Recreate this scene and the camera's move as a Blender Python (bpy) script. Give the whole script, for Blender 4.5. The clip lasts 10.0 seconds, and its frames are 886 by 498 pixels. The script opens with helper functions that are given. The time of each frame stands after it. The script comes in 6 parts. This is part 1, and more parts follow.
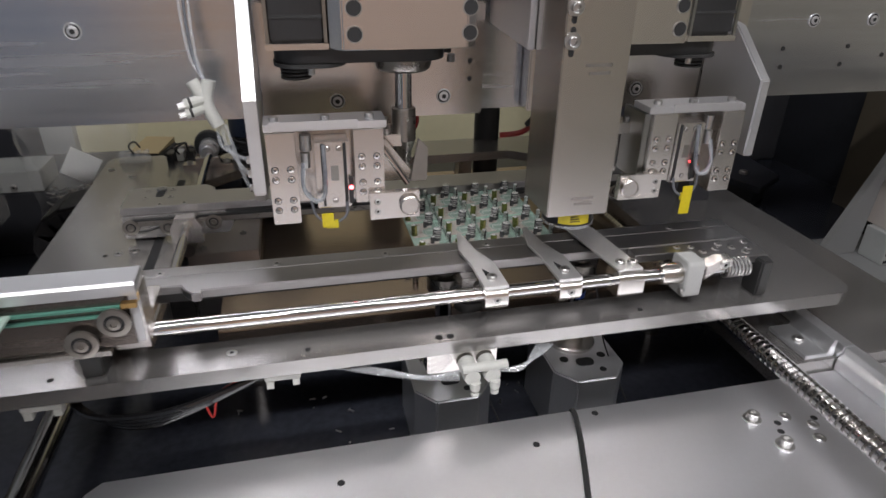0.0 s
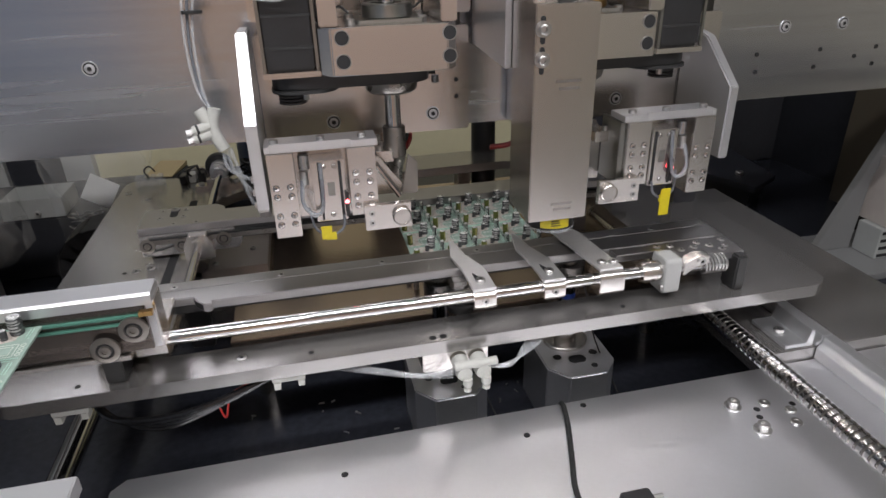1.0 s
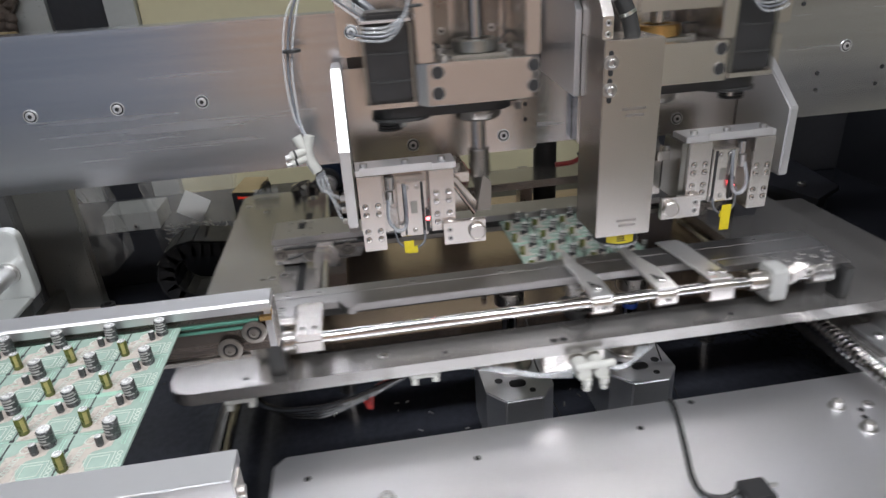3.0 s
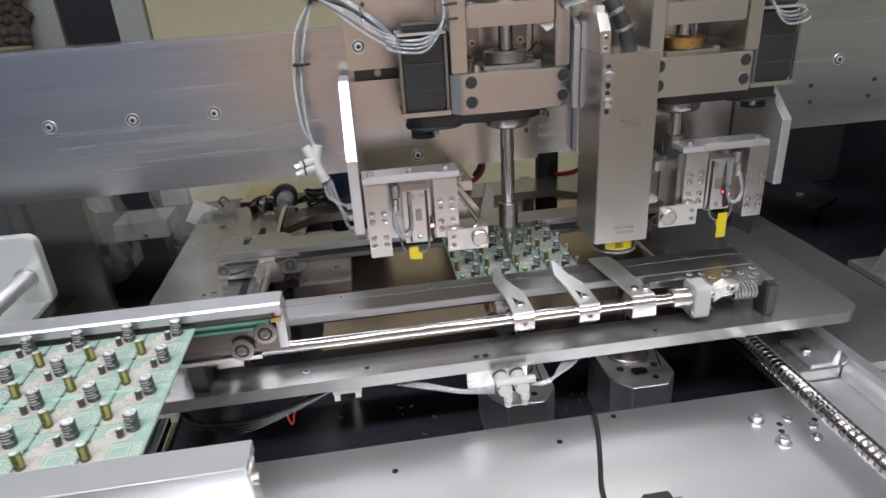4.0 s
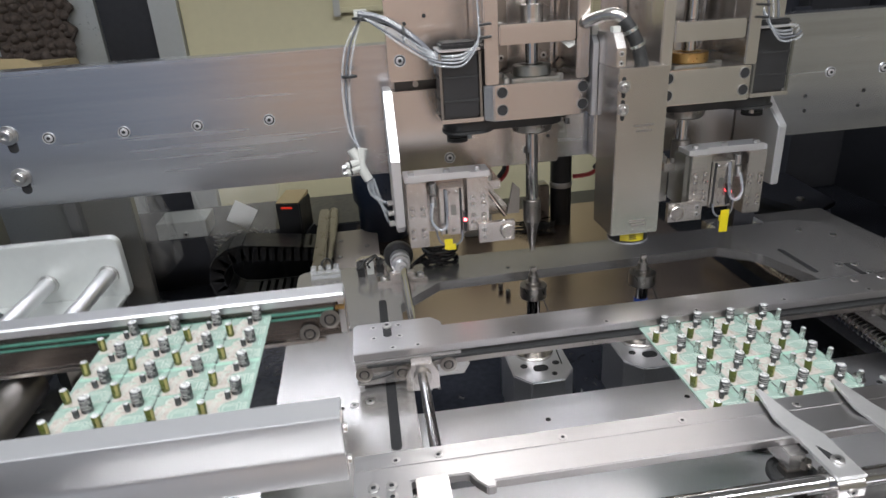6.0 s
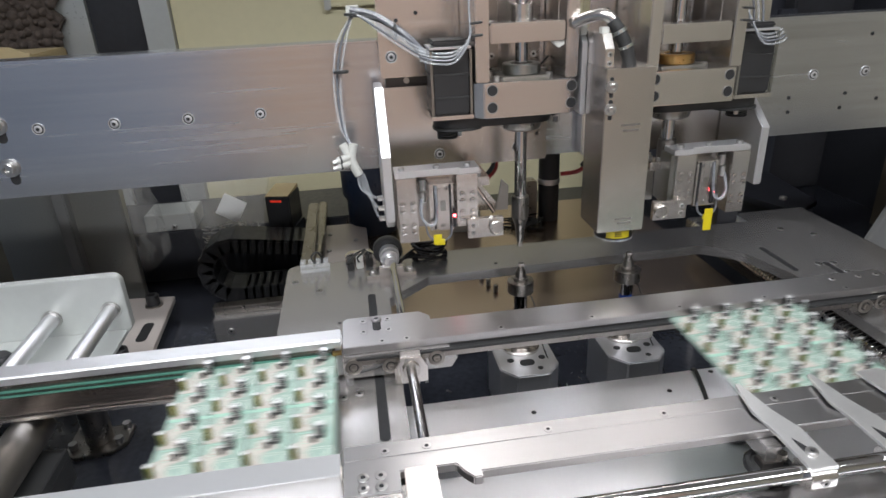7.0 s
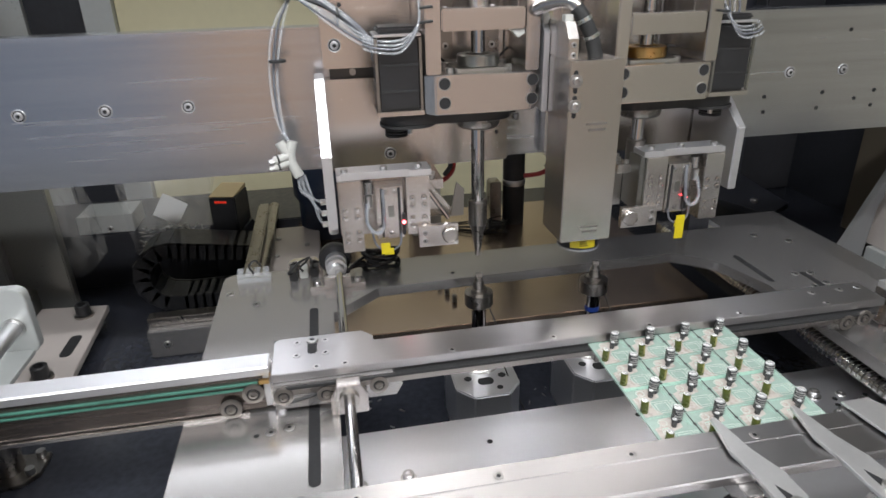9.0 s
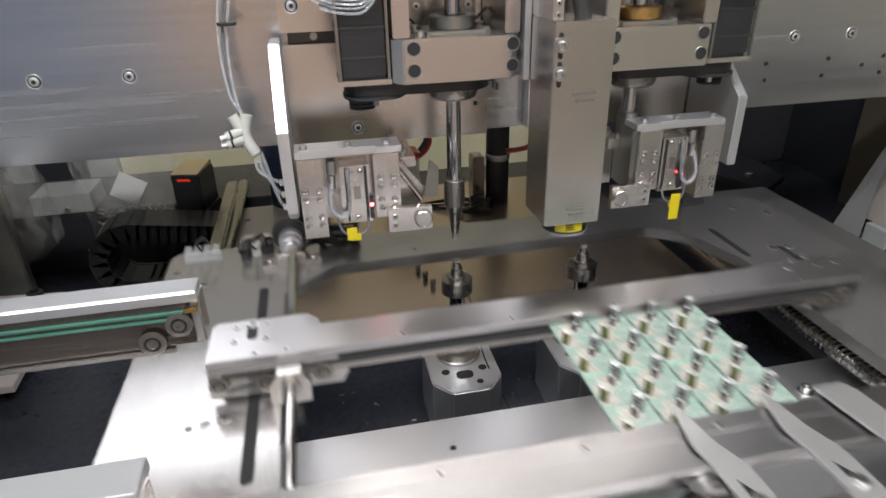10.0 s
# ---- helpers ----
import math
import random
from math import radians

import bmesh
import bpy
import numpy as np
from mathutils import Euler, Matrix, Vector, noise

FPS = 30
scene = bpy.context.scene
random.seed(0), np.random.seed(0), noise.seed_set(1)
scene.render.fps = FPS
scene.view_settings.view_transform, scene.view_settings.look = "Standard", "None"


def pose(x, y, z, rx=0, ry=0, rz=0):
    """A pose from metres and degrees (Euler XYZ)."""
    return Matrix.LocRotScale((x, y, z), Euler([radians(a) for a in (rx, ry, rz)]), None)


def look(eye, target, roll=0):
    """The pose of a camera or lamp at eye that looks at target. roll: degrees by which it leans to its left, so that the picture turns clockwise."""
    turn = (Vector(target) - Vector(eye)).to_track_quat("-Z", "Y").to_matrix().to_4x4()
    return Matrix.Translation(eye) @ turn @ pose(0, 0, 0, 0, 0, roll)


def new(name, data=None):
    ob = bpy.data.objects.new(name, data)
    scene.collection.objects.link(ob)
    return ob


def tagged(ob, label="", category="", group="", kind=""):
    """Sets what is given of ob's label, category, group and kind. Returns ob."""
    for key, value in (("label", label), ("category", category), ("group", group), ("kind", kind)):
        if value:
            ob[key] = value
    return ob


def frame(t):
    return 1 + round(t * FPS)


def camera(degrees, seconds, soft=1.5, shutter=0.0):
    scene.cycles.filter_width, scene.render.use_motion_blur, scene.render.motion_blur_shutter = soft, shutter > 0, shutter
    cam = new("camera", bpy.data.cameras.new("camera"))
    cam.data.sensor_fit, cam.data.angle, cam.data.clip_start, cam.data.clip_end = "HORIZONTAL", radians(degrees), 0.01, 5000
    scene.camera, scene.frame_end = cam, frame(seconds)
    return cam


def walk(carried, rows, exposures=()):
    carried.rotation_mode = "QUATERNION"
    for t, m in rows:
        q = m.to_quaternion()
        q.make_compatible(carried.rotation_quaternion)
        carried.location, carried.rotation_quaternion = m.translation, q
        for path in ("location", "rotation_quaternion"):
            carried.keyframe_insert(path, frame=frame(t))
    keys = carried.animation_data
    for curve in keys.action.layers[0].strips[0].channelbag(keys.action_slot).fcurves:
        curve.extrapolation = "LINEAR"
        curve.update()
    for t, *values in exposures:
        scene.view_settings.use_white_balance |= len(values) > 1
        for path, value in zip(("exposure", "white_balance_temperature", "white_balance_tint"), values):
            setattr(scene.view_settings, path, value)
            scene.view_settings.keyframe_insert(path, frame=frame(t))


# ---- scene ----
cam = camera(70.7, 10.0, 1.5, 0.8)
PATH = [
    (0, (-0.001, 0.039, 0.458), (0.419, 1.768, -0.454), 1.1),
    (0.5, (0.001, 0.014, 0.465), (0.386, 1.76, -0.431), -0.7),
    (1, (0.011, 0.0, 0.471), (0.387, 1.757, -0.408), -1.6),
    (1.5, (0.007, -0.005, 0.473), (0.359, 1.761, -0.398), -2.3),
    (2, (-0.003, -0.019, 0.482), (0.27, 1.768, -0.374), -3.4),
    (2.5, (-0.017, -0.032, 0.493), (0.209, 1.763, -0.36), -3.7),
    (3.8, (-0.017, -0.053, 0.5), (0.195, 1.758, -0.32), -3.7),
    (3.9, (-0.017, -0.056, 0.5), (0.192, 1.759, -0.314), -3.7),
    (4, (-0.02, -0.057, 0.501), (0.192, 1.757, -0.314), -3.7),
    (4.2, (-0.022, -0.061, 0.507), (0.184, 1.752, -0.313), -3.7),
    (4.3, (-0.026, -0.061, 0.506), (0.181, 1.754, -0.307), -3.7),
    (4.5, (-0.03, -0.063, 0.503), (0.175, 1.759, -0.295), -3.7),
    (4.8, (-0.034, -0.071, 0.509), (0.166, 1.751, -0.29), -3.6),
    (4.9, (-0.035, -0.077, 0.513), (0.161, 1.745, -0.29), -3.7),
    (5, (-0.039, -0.08, 0.513), (0.16, 1.742, -0.286), -3.7),
    (5.1, (-0.04, -0.085, 0.517), (0.154, 1.737, -0.283), -3.6),
    (5.2, (-0.044, -0.091, 0.518), (0.152, 1.734, -0.277), -3.7),
    (5.3, (-0.046, -0.097, 0.519), (0.149, 1.727, -0.277), -3.7),
    (5.5, (-0.053, -0.11, 0.514), (0.142, 1.721, -0.266), -3.8),
    (7, (-0.062, -0.135, 0.519), (0.177, 1.681, -0.285), -2.6),
    (7.2, (-0.061, -0.135, 0.52), (0.19, 1.679, -0.284), -2.4),
    (7.5, (-0.057, -0.133, 0.522), (0.201, 1.679, -0.283), -2.3),
    (7.8, (-0.05, -0.131, 0.519), (0.218, 1.683, -0.28), -2.2),
    (8, (-0.047, -0.126, 0.519), (0.232, 1.686, -0.28), -2.1),
    (8.5, (-0.035, -0.108, 0.51), (0.277, 1.7, -0.286), -1.7),
    (9, (-0.029, -0.074, 0.504), (0.295, 1.723, -0.312), -1.4),
    (9.4, (-0.015, -0.051, 0.498), (0.31, 1.732, -0.347), -1.5),
    (9.5, (-0.012, -0.046, 0.497), (0.319, 1.732, -0.357), -1.4),
    (9.8, (-0.004, -0.031, 0.492), (0.338, 1.734, -0.383), -1.3),
    (10, (-0.003, -0.02, 0.49), (0.344, 1.733, -0.406), -1.4),
]
walk(cam, [(t, look(eye, target, roll)) for t, eye, target, roll in PATH],
     [(0.0, -0.46, 6550, 12), (1.0, -0.42, 6550, 12), (2.5, -0.22, 6400, 10), (4.0, -0.18, 6350, 10), (5.5, -0.06, 6350, 9), (7.5, -0.02, 6350, 9), (9.0, -0.02, 6400, 9), (10.0, -0.03, 6550, 9)])

# ---- world and light ----
world = bpy.data.worlds.new("room_dark")
world.use_nodes = True
world.node_tree.nodes["Background"].inputs[0].default_value = (0.75, 0.82, 0.9, 1)
world.node_tree.nodes["Background"].inputs[1].default_value = 0.045
scene.world = world
scene.view_settings.exposure = 0.0


def area(name, loc, target, sx, sy, power, colour):
    lamp = bpy.data.lights.new(name, "AREA")
    lamp.shape, lamp.size, lamp.size_y, lamp.energy, lamp.color = "RECTANGLE", sx, sy, power, colour
    ob = new(name, lamp)
    ob.matrix_world = look(loc, target)
    return ob


CEIL = 1.75
# third entry: wide unseen panel added so the metal plates mirror a bright ceiling
LIGHTS = [(-0.7, -0.9, 1.2, 0.30), (0.9, -0.9, 1.2, 0.30), (0.1, 2.1, 4.4, 1.5)]
for lx, ly, w, d in LIGHTS:
    area("ceiling_lamp", (lx, ly, CEIL - 0.035), (lx, ly, 0), w, d, 18.0 if ly < 0 else 11.5, (0.98, 0.97, 1.0))
# the machine's own tube lamp, along the table
TUBE = (-0.04, 0.02, 1.22, 0.95, 0.045)
area("machine_lamp", (TUBE[0], TUBE[1], TUBE[2] - 0.03), (TUBE[0], TUBE[1], 0), TUBE[3], TUBE[4], 12.0, (0.97, 0.98, 1.0))


# ---- materials ----
def mat(name, base, metal=0.0, rough=0.5, vary=0.12, scale=30.0, stretch=(1, 1, 1), bump=0.0, fine=400.0, rvary=0.12, spec=0.5,
        stain=0.0, coat=0.0, alpha=1.0, trans=0.0, emit=None):
    if metal > 0.5:
        vary, rvary, bump = vary * 0.6, rvary * 0.3, bump * 0.4
    m = bpy.data.materials.new(name)
    m.use_nodes = True
    nt = m.node_tree
    n, l = nt.nodes, nt.links
    b = n["Principled BSDF"]
    b.inputs["Metallic"].default_value = metal
    b.inputs["Specular IOR Level"].default_value = spec
    b.inputs["Coat Weight"].default_value = coat
    b.inputs["Alpha"].default_value = alpha
    b.inputs["Transmission Weight"].default_value = trans
    tc = n.new("ShaderNodeTexCoord")
    mp = n.new("ShaderNodeMapping")
    mp.inputs["Scale"].default_value = stretch
    l.new(tc.outputs["Object"], mp.inputs["Vector"])
    big = n.new("ShaderNodeTexNoise")
    big.inputs["Scale"].default_value, big.inputs["Detail"].default_value = scale, 5
    l.new(mp.outputs[0], big.inputs["Vector"])
    fin = n.new("ShaderNodeTexNoise")
    fin.inputs["Scale"].default_value, fin.inputs["Detail"].default_value = fine, 3
    l.new(mp.outputs[0], fin.inputs["Vector"])
    mix = n.new("ShaderNodeMath")
    mix.operation = "MULTIPLY_ADD"
    l.new(fin.outputs["Fac"], mix.inputs[0])
    mix.inputs[1].default_value = 0.5
    half = n.new("ShaderNodeMath")
    half.operation = "MULTIPLY"
    l.new(big.outputs["Fac"], half.inputs[0])
    half.inputs[1].default_value = 0.5
    l.new(half.outputs[0], mix.inputs[2])
    ramp = n.new("ShaderNodeMapRange")
    ramp.inputs["From Min"].default_value, ramp.inputs["From Max"].default_value = 0.3, 0.7
    ramp.inputs["To Min"].default_value, ramp.inputs["To Max"].default_value = 1 - vary, 1 + vary
    l.new(mix.outputs[0], ramp.inputs["Value"])
    col = n.new("ShaderNodeVectorMath")
    col.operation = "SCALE"
    col.inputs[0].default_value = base
    l.new(ramp.outputs[0], col.inputs["Scale"])
    l.new(col.outputs[0], b.inputs["Base Color"])
    rr = n.new("ShaderNodeMapRange")
    rr.inputs["From Min"].default_value, rr.inputs["From Max"].default_value = 0.3, 0.7
    rr.inputs["To Min"].default_value, rr.inputs["To Max"].default_value = max(0.02, rough - rvary), min(1, rough + rvary)
    l.new(mix.outputs[0], rr.inputs["Value"])
    l.new(rr.outputs[0], b.inputs["Roughness"])
    if bump:
        bp = n.new("ShaderNodeBump")
        bp.inputs["Strength"].default_value, bp.inputs["Distance"].default_value = bump, 0.0006
        l.new(mix.outputs[0], bp.inputs["Height"])
        l.new(bp.outputs[0], b.inputs["Normal"])
    if emit:
        b.inputs["Emission Color"].default_value = (*emit[0], 1)
        b.inputs["Emission Strength"].default_value = emit[1]
    return m


ALU = mat("satin_aluminium_plate", (0.88, 0.88, 0.905), 1, 0.41, 0.03, 5, (1, 1, 1), 0.03, 300, 0.04)
ALU_BEAM = mat("rolled_aluminium", (0.60, 0.605, 0.63), 1, 0.24, 0.17, 2.2, (0.4, 1, 14), 0.02, 11, 0.22)
ALU_BLOCK = mat("machined_aluminium", (0.71, 0.675, 0.645), 1, 0.25, 0.04, 30, (1, 1, 1), 0.01, 900, 0.03)
ANOD = mat("grey_anodised_plate", (0.385, 0.37, 0.36), 0.82, 0.23, 0.03, 9, (1, 1, 1), 0.0, 200, 0.04)
RAIL = mat("anodised_rail", (0.45, 0.44, 0.44), 1, 0.30, 0.04, 8, (1, 20, 20), 0.01, 300, 0.06)
SATIN = mat("satin_white_aluminium", (0.66, 0.66, 0.67), 0.9, 0.40, 0.03, 10, (1, 8, 8), 0.01, 300, 0.015)
STEEL = mat("stainless_steel", (0.58, 0.55, 0.52), 1, 0.27, 0.015, 5, (6, 6, 1), 0.0, 120, 0.008)
CHROME = mat("ground_steel_shaft", (0.60, 0.59, 0.59), 1, 0.07, 0.01, 40, (1, 1, 1), 0.0, 300, 0.0)
DARKSTEEL = mat("nozzle_steel", (0.30, 0.28, 0.26), 1, 0.28, 0.06, 60, (1, 1, 1), 0.02, 500, 0.05)
SCREW = mat("screw_steel", (0.52, 0.51, 0.50), 1, 0.32, 0.15, 200, (1, 1, 1), 0.0, 900, 0.1)
# near-black, paints the shade inside sockets, slots, recesses and shadow gaps
HOLE = mat("dark_hole_shade", (0.012, 0.012, 0.013), 0, 0.6, 0.1)
# steel whose brown reflection is put into the base colour
SANDED = mat("steel_plate_warm_reflection", (0.50, 0.40, 0.325), 0.95, 0.26, 0.10, 6, (1, 1, 1), 0.02, 250, 0.04)
TRAY = mat("black_gloss_tray", (0.026, 0.028, 0.036), 0, 0.20, 0.3, 8, (1, 1, 1), 0.02, 120, 0.06, 0.45)
BLACK = mat("black_plastic", (0.017, 0.017, 0.018), 0, 0.40, 0.2, 40, (1, 1, 1), 0.1, 300)
RUBBER = mat("black_rubber", (0.018, 0.018, 0.018), 0, 0.6, 0.2, 60, (1, 1, 1), 0.1, 400)
WHITE = mat("white_plastic", (0.46, 0.46, 0.43), 0, 0.38, 0.08, 40)
CREAM = mat("cream_painted_sheet", (0.60, 0.55, 0.36), 0, 0.5, 0.04, 3, (1, 1, 1), 0.02, 60)
CREAM2 = mat("pale_painted_plate", (0.48, 0.43, 0.40), 0.2, 0.40, 0.05, 5, (1, 1, 1), 0.02, 150)
PANEL = mat("white_coated_sheet", (0.52, 0.535, 0.52), 0.5, 0.36, 0.05, 4, (1, 1, 1), 0.05, 100)
GREYPANEL = mat("grey_steel_panel", (0.34, 0.34, 0.32), 1, 0.30, 0.06, 2, (1, 1, 1), 0.02, 40, 0.05)
FOAM = mat("dark_foam", (0.085, 0.066, 0.055), 0, 0.95, 0.35, 60, (1, 1, 1), 0.6, 160)
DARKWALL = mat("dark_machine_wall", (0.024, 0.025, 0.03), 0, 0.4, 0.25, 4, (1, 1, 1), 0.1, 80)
BELT = mat("green_belt", (0.06, 0.17, 0.13), 0, 0.38, 0.25, 60)
PCB = mat("green_circuit_board", (0.27, 0.355, 0.305), 0, 0.24, 0.10, 60, (1, 1, 1), 0.0, 300, 0.03, 0.5)
PCB_PALE = mat("pale_board_print", (0.40, 0.355, 0.315), 0, 0.30, 0.10, 90, (1, 1, 1), 0.0, 400)
TRACE = mat("bright_copper_trace", (0.28, 0.46, 0.37), 0, 0.32, 0.05, 150)
CAP_DARK = mat("dark_sleeve", (0.050, 0.050, 0.052), 0, 0.25, 0.25, 250, (1, 1, 1), 0, 900)
CAP_BAND = mat("grey_sleeve_stripe", (0.34, 0.33, 0.32), 0, 0.35, 0.2, 400)
CAP_GREEN = mat("olive_green_sleeve", (0.075, 0.088, 0.018), 0, 0.30, 0.2, 250)
CAP_GOLD = mat("yellow_sleeve_stripe", (0.30, 0.27, 0.10), 0, 0.35, 0.2, 400)
CAP_TOP = mat("capacitor_can_top", (0.74, 0.74, 0.73), 0.5, 0.28, 0.05, 100)
SILVER = mat("silver_can", (0.70, 0.74, 0.72), 1, 0.28, 0.08, 100)
YELLOW = mat("yellow_tape", (0.55, 0.45, 0.008), 0, 0.34, 0.1, 60)
LABELBAR = mat("dark_print", (0.03, 0.03, 0.02), 0, 0.5, 0.1)
ENGRAVE = mat("etched_print", (0.40, 0.38, 0.36), 1, 0.36, 0.05)
CLEAR = mat("clear_tube", (0.62, 0.64, 0.66), 0, 0.12, 0.1, 60, spec=0.8, alpha=0.26)
GREYTUBE = mat("grey_tube", (0.13, 0.135, 0.15), 0, 0.3, 0.1, 60, spec=0.6)
REDWIRE = mat("red_wire", (0.27, 0.014, 0.012), 0, 0.35, 0.1)
BRASS = mat("brass", (0.56, 0.36, 0.14), 1, 0.30, 0.1, 100)
BLUE = mat("blue_band", (0.008, 0.03, 0.17), 0, 0.4, 0.1)
NAVY = mat("navy_plastic", (0.012, 0.02, 0.04), 0, 0.35, 0.1)
LED = mat("red_led", (0.6, 0.01, 0.01), 0, 0.3, 0, emit=((1.0, 0.05, 0.06), 30.0))
READOUT = mat("red_readout", (0.4, 0.02, 0.01), 0, 0.3, 0, emit=((1.0, 0.06, 0.03), 0.35))
# weak glow for the added rear ceiling panel
SOFTGLOW = mat("added_rear_panel_glow", (0.9, 0.9, 0.9), 0, 0.5, 0, emit=((0.93, 0.97, 1.0), 0.35))
LAMPGLOW = mat("lamp_diffuser", (0.9, 0.9, 0.9), 0, 0.5, 0, emit=((0.93, 0.97, 1.0), 9.0))
BAG = mat("clear_plastic_bag", (0.80, 0.78, 0.75), 0, 0.12, 0.25, 14, (1, 1, 1), 0.8, 60, 0.05, 0.9, alpha=0.17)
GLOSSCABLE = mat("glossy_black_cable", (0.012, 0.012, 0.013), 0, 0.18, 0.1, 60)
PAPER = mat("white_paper", (0.75, 0.75, 0.73), 0, 0.6, 0.04)
CARD = mat("tan_carton", (0.42, 0.33, 0.18), 0, 0.7, 0.12, 20)
WALLP = mat("room_wall_paint", (0.62, 0.61, 0.58), 0, 0.7, 0.05, 2)
# colours for unseen walls, chosen to tint what the beam and heads reflect
WALL_WARM = mat("warm_reflection_wall", (0.76, 0.58, 0.48), 0, 0.7, 0.05, 2)
WALL_BLUE = mat("blue_grey_reflection_wall", (0.46, 0.51, 0.60), 0, 0.7, 0.05, 2)
WALL_ORANGE = mat("tan_reflection_wall", (0.92, 0.63, 0.43), 0, 0.7, 0.05, 2)
WALL_OLIVE = mat("olive_reflection_wall", (0.64, 0.61, 0.51), 0, 0.7, 0.05, 2)
POM = mat("grey_plastic", (0.38, 0.38, 0.37), 0, 0.38, 0.05, 40)
GRAPHITE = mat("dark_anodised_block", (0.10, 0.10, 0.10), 0.8, 0.35, 0.06, 40)
CHANNEL = mat("brown_guide_channel", (0.17, 0.145, 0.13), 0.9, 0.26, 0.15, 8, (1, 20, 20))
SLATEPALE = mat("grey_painted_sheet", (0.17, 0.17, 0.17), 0.1, 0.45, 0.06, 6)
SILK = mat("white_board_lines", (0.47, 0.51, 0.46), 0, 0.4, 0.06, 150)
POLISH = mat("polished_steel_strip", (0.76, 0.75, 0.74), 0.85, 0.32, 0.06, 60, (1, 1, 1), 0.02, 300, 0.08)
CASTALU = mat("matt_aluminium_block", (0.72, 0.72, 0.74), 0.9, 0.34, 0.06, 40)
OLIVEWALL = mat("olive_inner_sheet", (0.12, 0.10, 0.075), 0.2, 0.5, 0.10, 3)
SLATE = mat("slate_painted_sheet", (0.036, 0.038, 0.048), 0.1, 0.40, 0.08, 6)
BLACKFOAM = mat("black_foam", (0.022, 0.022, 0.026), 0, 0.9, 0.4, 40, (1, 1, 1), 0.8, 120)
PULLEYSTEEL = mat("dull_pulley_steel", (0.24, 0.22, 0.20), 0.9, 0.38, 0.06, 60)
CEILM = mat("white_ceiling_paint", (0.80, 0.80, 0.81), 0, 0.8, 0.05, 2)
SATINGREY = mat("satin_grey_sheet", (0.32, 0.32, 0.30), 0.6, 0.30, 0.15, 3)
FLOORM = mat("grey_floor_coating", (0.28, 0.29, 0.30), 0, 0.45, 0.1, 3)


# ---- mesh helpers ----
class Mesh:
    """Gathers simple solids into one mesh."""

    def __init__(self):
        self.v, self.f = [], []

    def add(self, verts, faces, m=None):
        k = len(self.v)
        self.v += [tuple(m @ Vector(p)) if m else tuple(p) for p in verts]
        self.f += [tuple(k + i for i in q) for q in faces]
        return self

    def box(self, x0, x1, y0, y1, z0, z1, m=None):
        vs = [(x, y, z) for z in (z0, z1) for y in (y0, y1) for x in (x0, x1)]
        return self.add(vs, [(0, 2, 3, 1), (4, 5, 7, 6), (0, 1, 5, 4), (2, 6, 7, 3), (0, 4, 6, 2), (1, 3, 7, 5)], m)

    def prism(self, pts, axis, a, b, m=None):
        """A closed polygon in the two other axes, drawn out along axis."""
        n, vs = len(pts), []
        for w in (a, b):
            for p, q in pts:
                vs.append({"x": (w, p, q), "y": (p, w, q), "z": (p, q, w)}[axis])
        fs = [tuple(range(n))[::-1], tuple(range(n, 2 * n))] + [(i, (i + 1) % n, n + (i + 1) % n, n + i) for i in range(n)]
        return self.add(vs, fs, m)

    def lathe(self, base, axis, prof, seg=20, m=None):
        """Rings of (height, radius) about an axis through base."""
        vs, fs = [], []
        for h, r in prof:
            for i in range(seg):
                c, s = r * math.cos(2 * math.pi * i / seg), r * math.sin(2 * math.pi * i / seg)
                off = {"x": (h, c, s), "y": (s, h, c), "z": (c, s, h)}[axis]
                vs.append(tuple(base[k] + off[k] for k in range(3)))
        for j in range(len(prof) - 1):
            for i in range(seg):
                p, q = j * seg + i, j * seg + (i + 1) % seg
                fs.append((p, q, q + seg, p + seg))
        fs.append(tuple(range(seg))[::-1])
        fs.append(tuple(range((len(prof) - 1) * seg, len(prof) * seg)))
        return self.add(vs, fs, m)

    def cyl(self, base, axis, h, r, seg=20, m=None):
        return self.lathe(base, axis, [(0, r), (h, r)], seg, m)

    def tube(self, pts, r, seg=8, steps=6):
        """A round wire along a smooth line through pts."""
        P = [Vector(p) for p in pts]
        line = []
        for i in range(len(P) - 1):
            p0, p1, p2, p3 = P[max(i - 1, 0)], P[i], P[i + 1], P[min(i + 2, len(P) - 1)]
            for k in range(steps):
                t = k / steps
                line.append(0.5 * (2 * p1 + (p2 - p0) * t + (2 * p0 - 5 * p1 + 4 * p2 - p3) * t * t + (3 * p1 - p0 - 3 * p2 + p3) * t ** 3))
        line.append(P[-1])
        vs, fs = [], []
        side = None
        for i, p in enumerate(line):
            d = (line[min(i + 1, len(line) - 1)] - line[max(i - 1, 0)]).normalized()
            if side is None:
                side = d.orthogonal().normalized()
            side = (side - d * side.dot(d)).normalized()
            up = d.cross(side)
            for k in range(seg):
                a = 2 * math.pi * k / seg
                vs.append(p + r * (math.cos(a) * side + math.sin(a) * up))
        for i in range(len(line) - 1):
            for k in range(seg):
                a, b = i * seg + k, i * seg + (k + 1) % seg
                fs.append((a, b, b + seg, a + seg))
        fs.append(tuple(range(seg))[::-1])
        fs.append(tuple(range((len(line) - 1) * seg, len(line) * seg)))
        return self.add(vs, fs)

    def data(self, name, material, bevel=0.0, shift=(0, 0, 0)):
        me = bpy.data.meshes.new(name)
        me.from_pydata([tuple(p[k] - shift[k] for k in range(3)) for p in self.v], [], self.f)
        bm = bmesh.new()
        bm.from_mesh(me)
        bmesh.ops.recalc_face_normals(bm, faces=bm.faces)
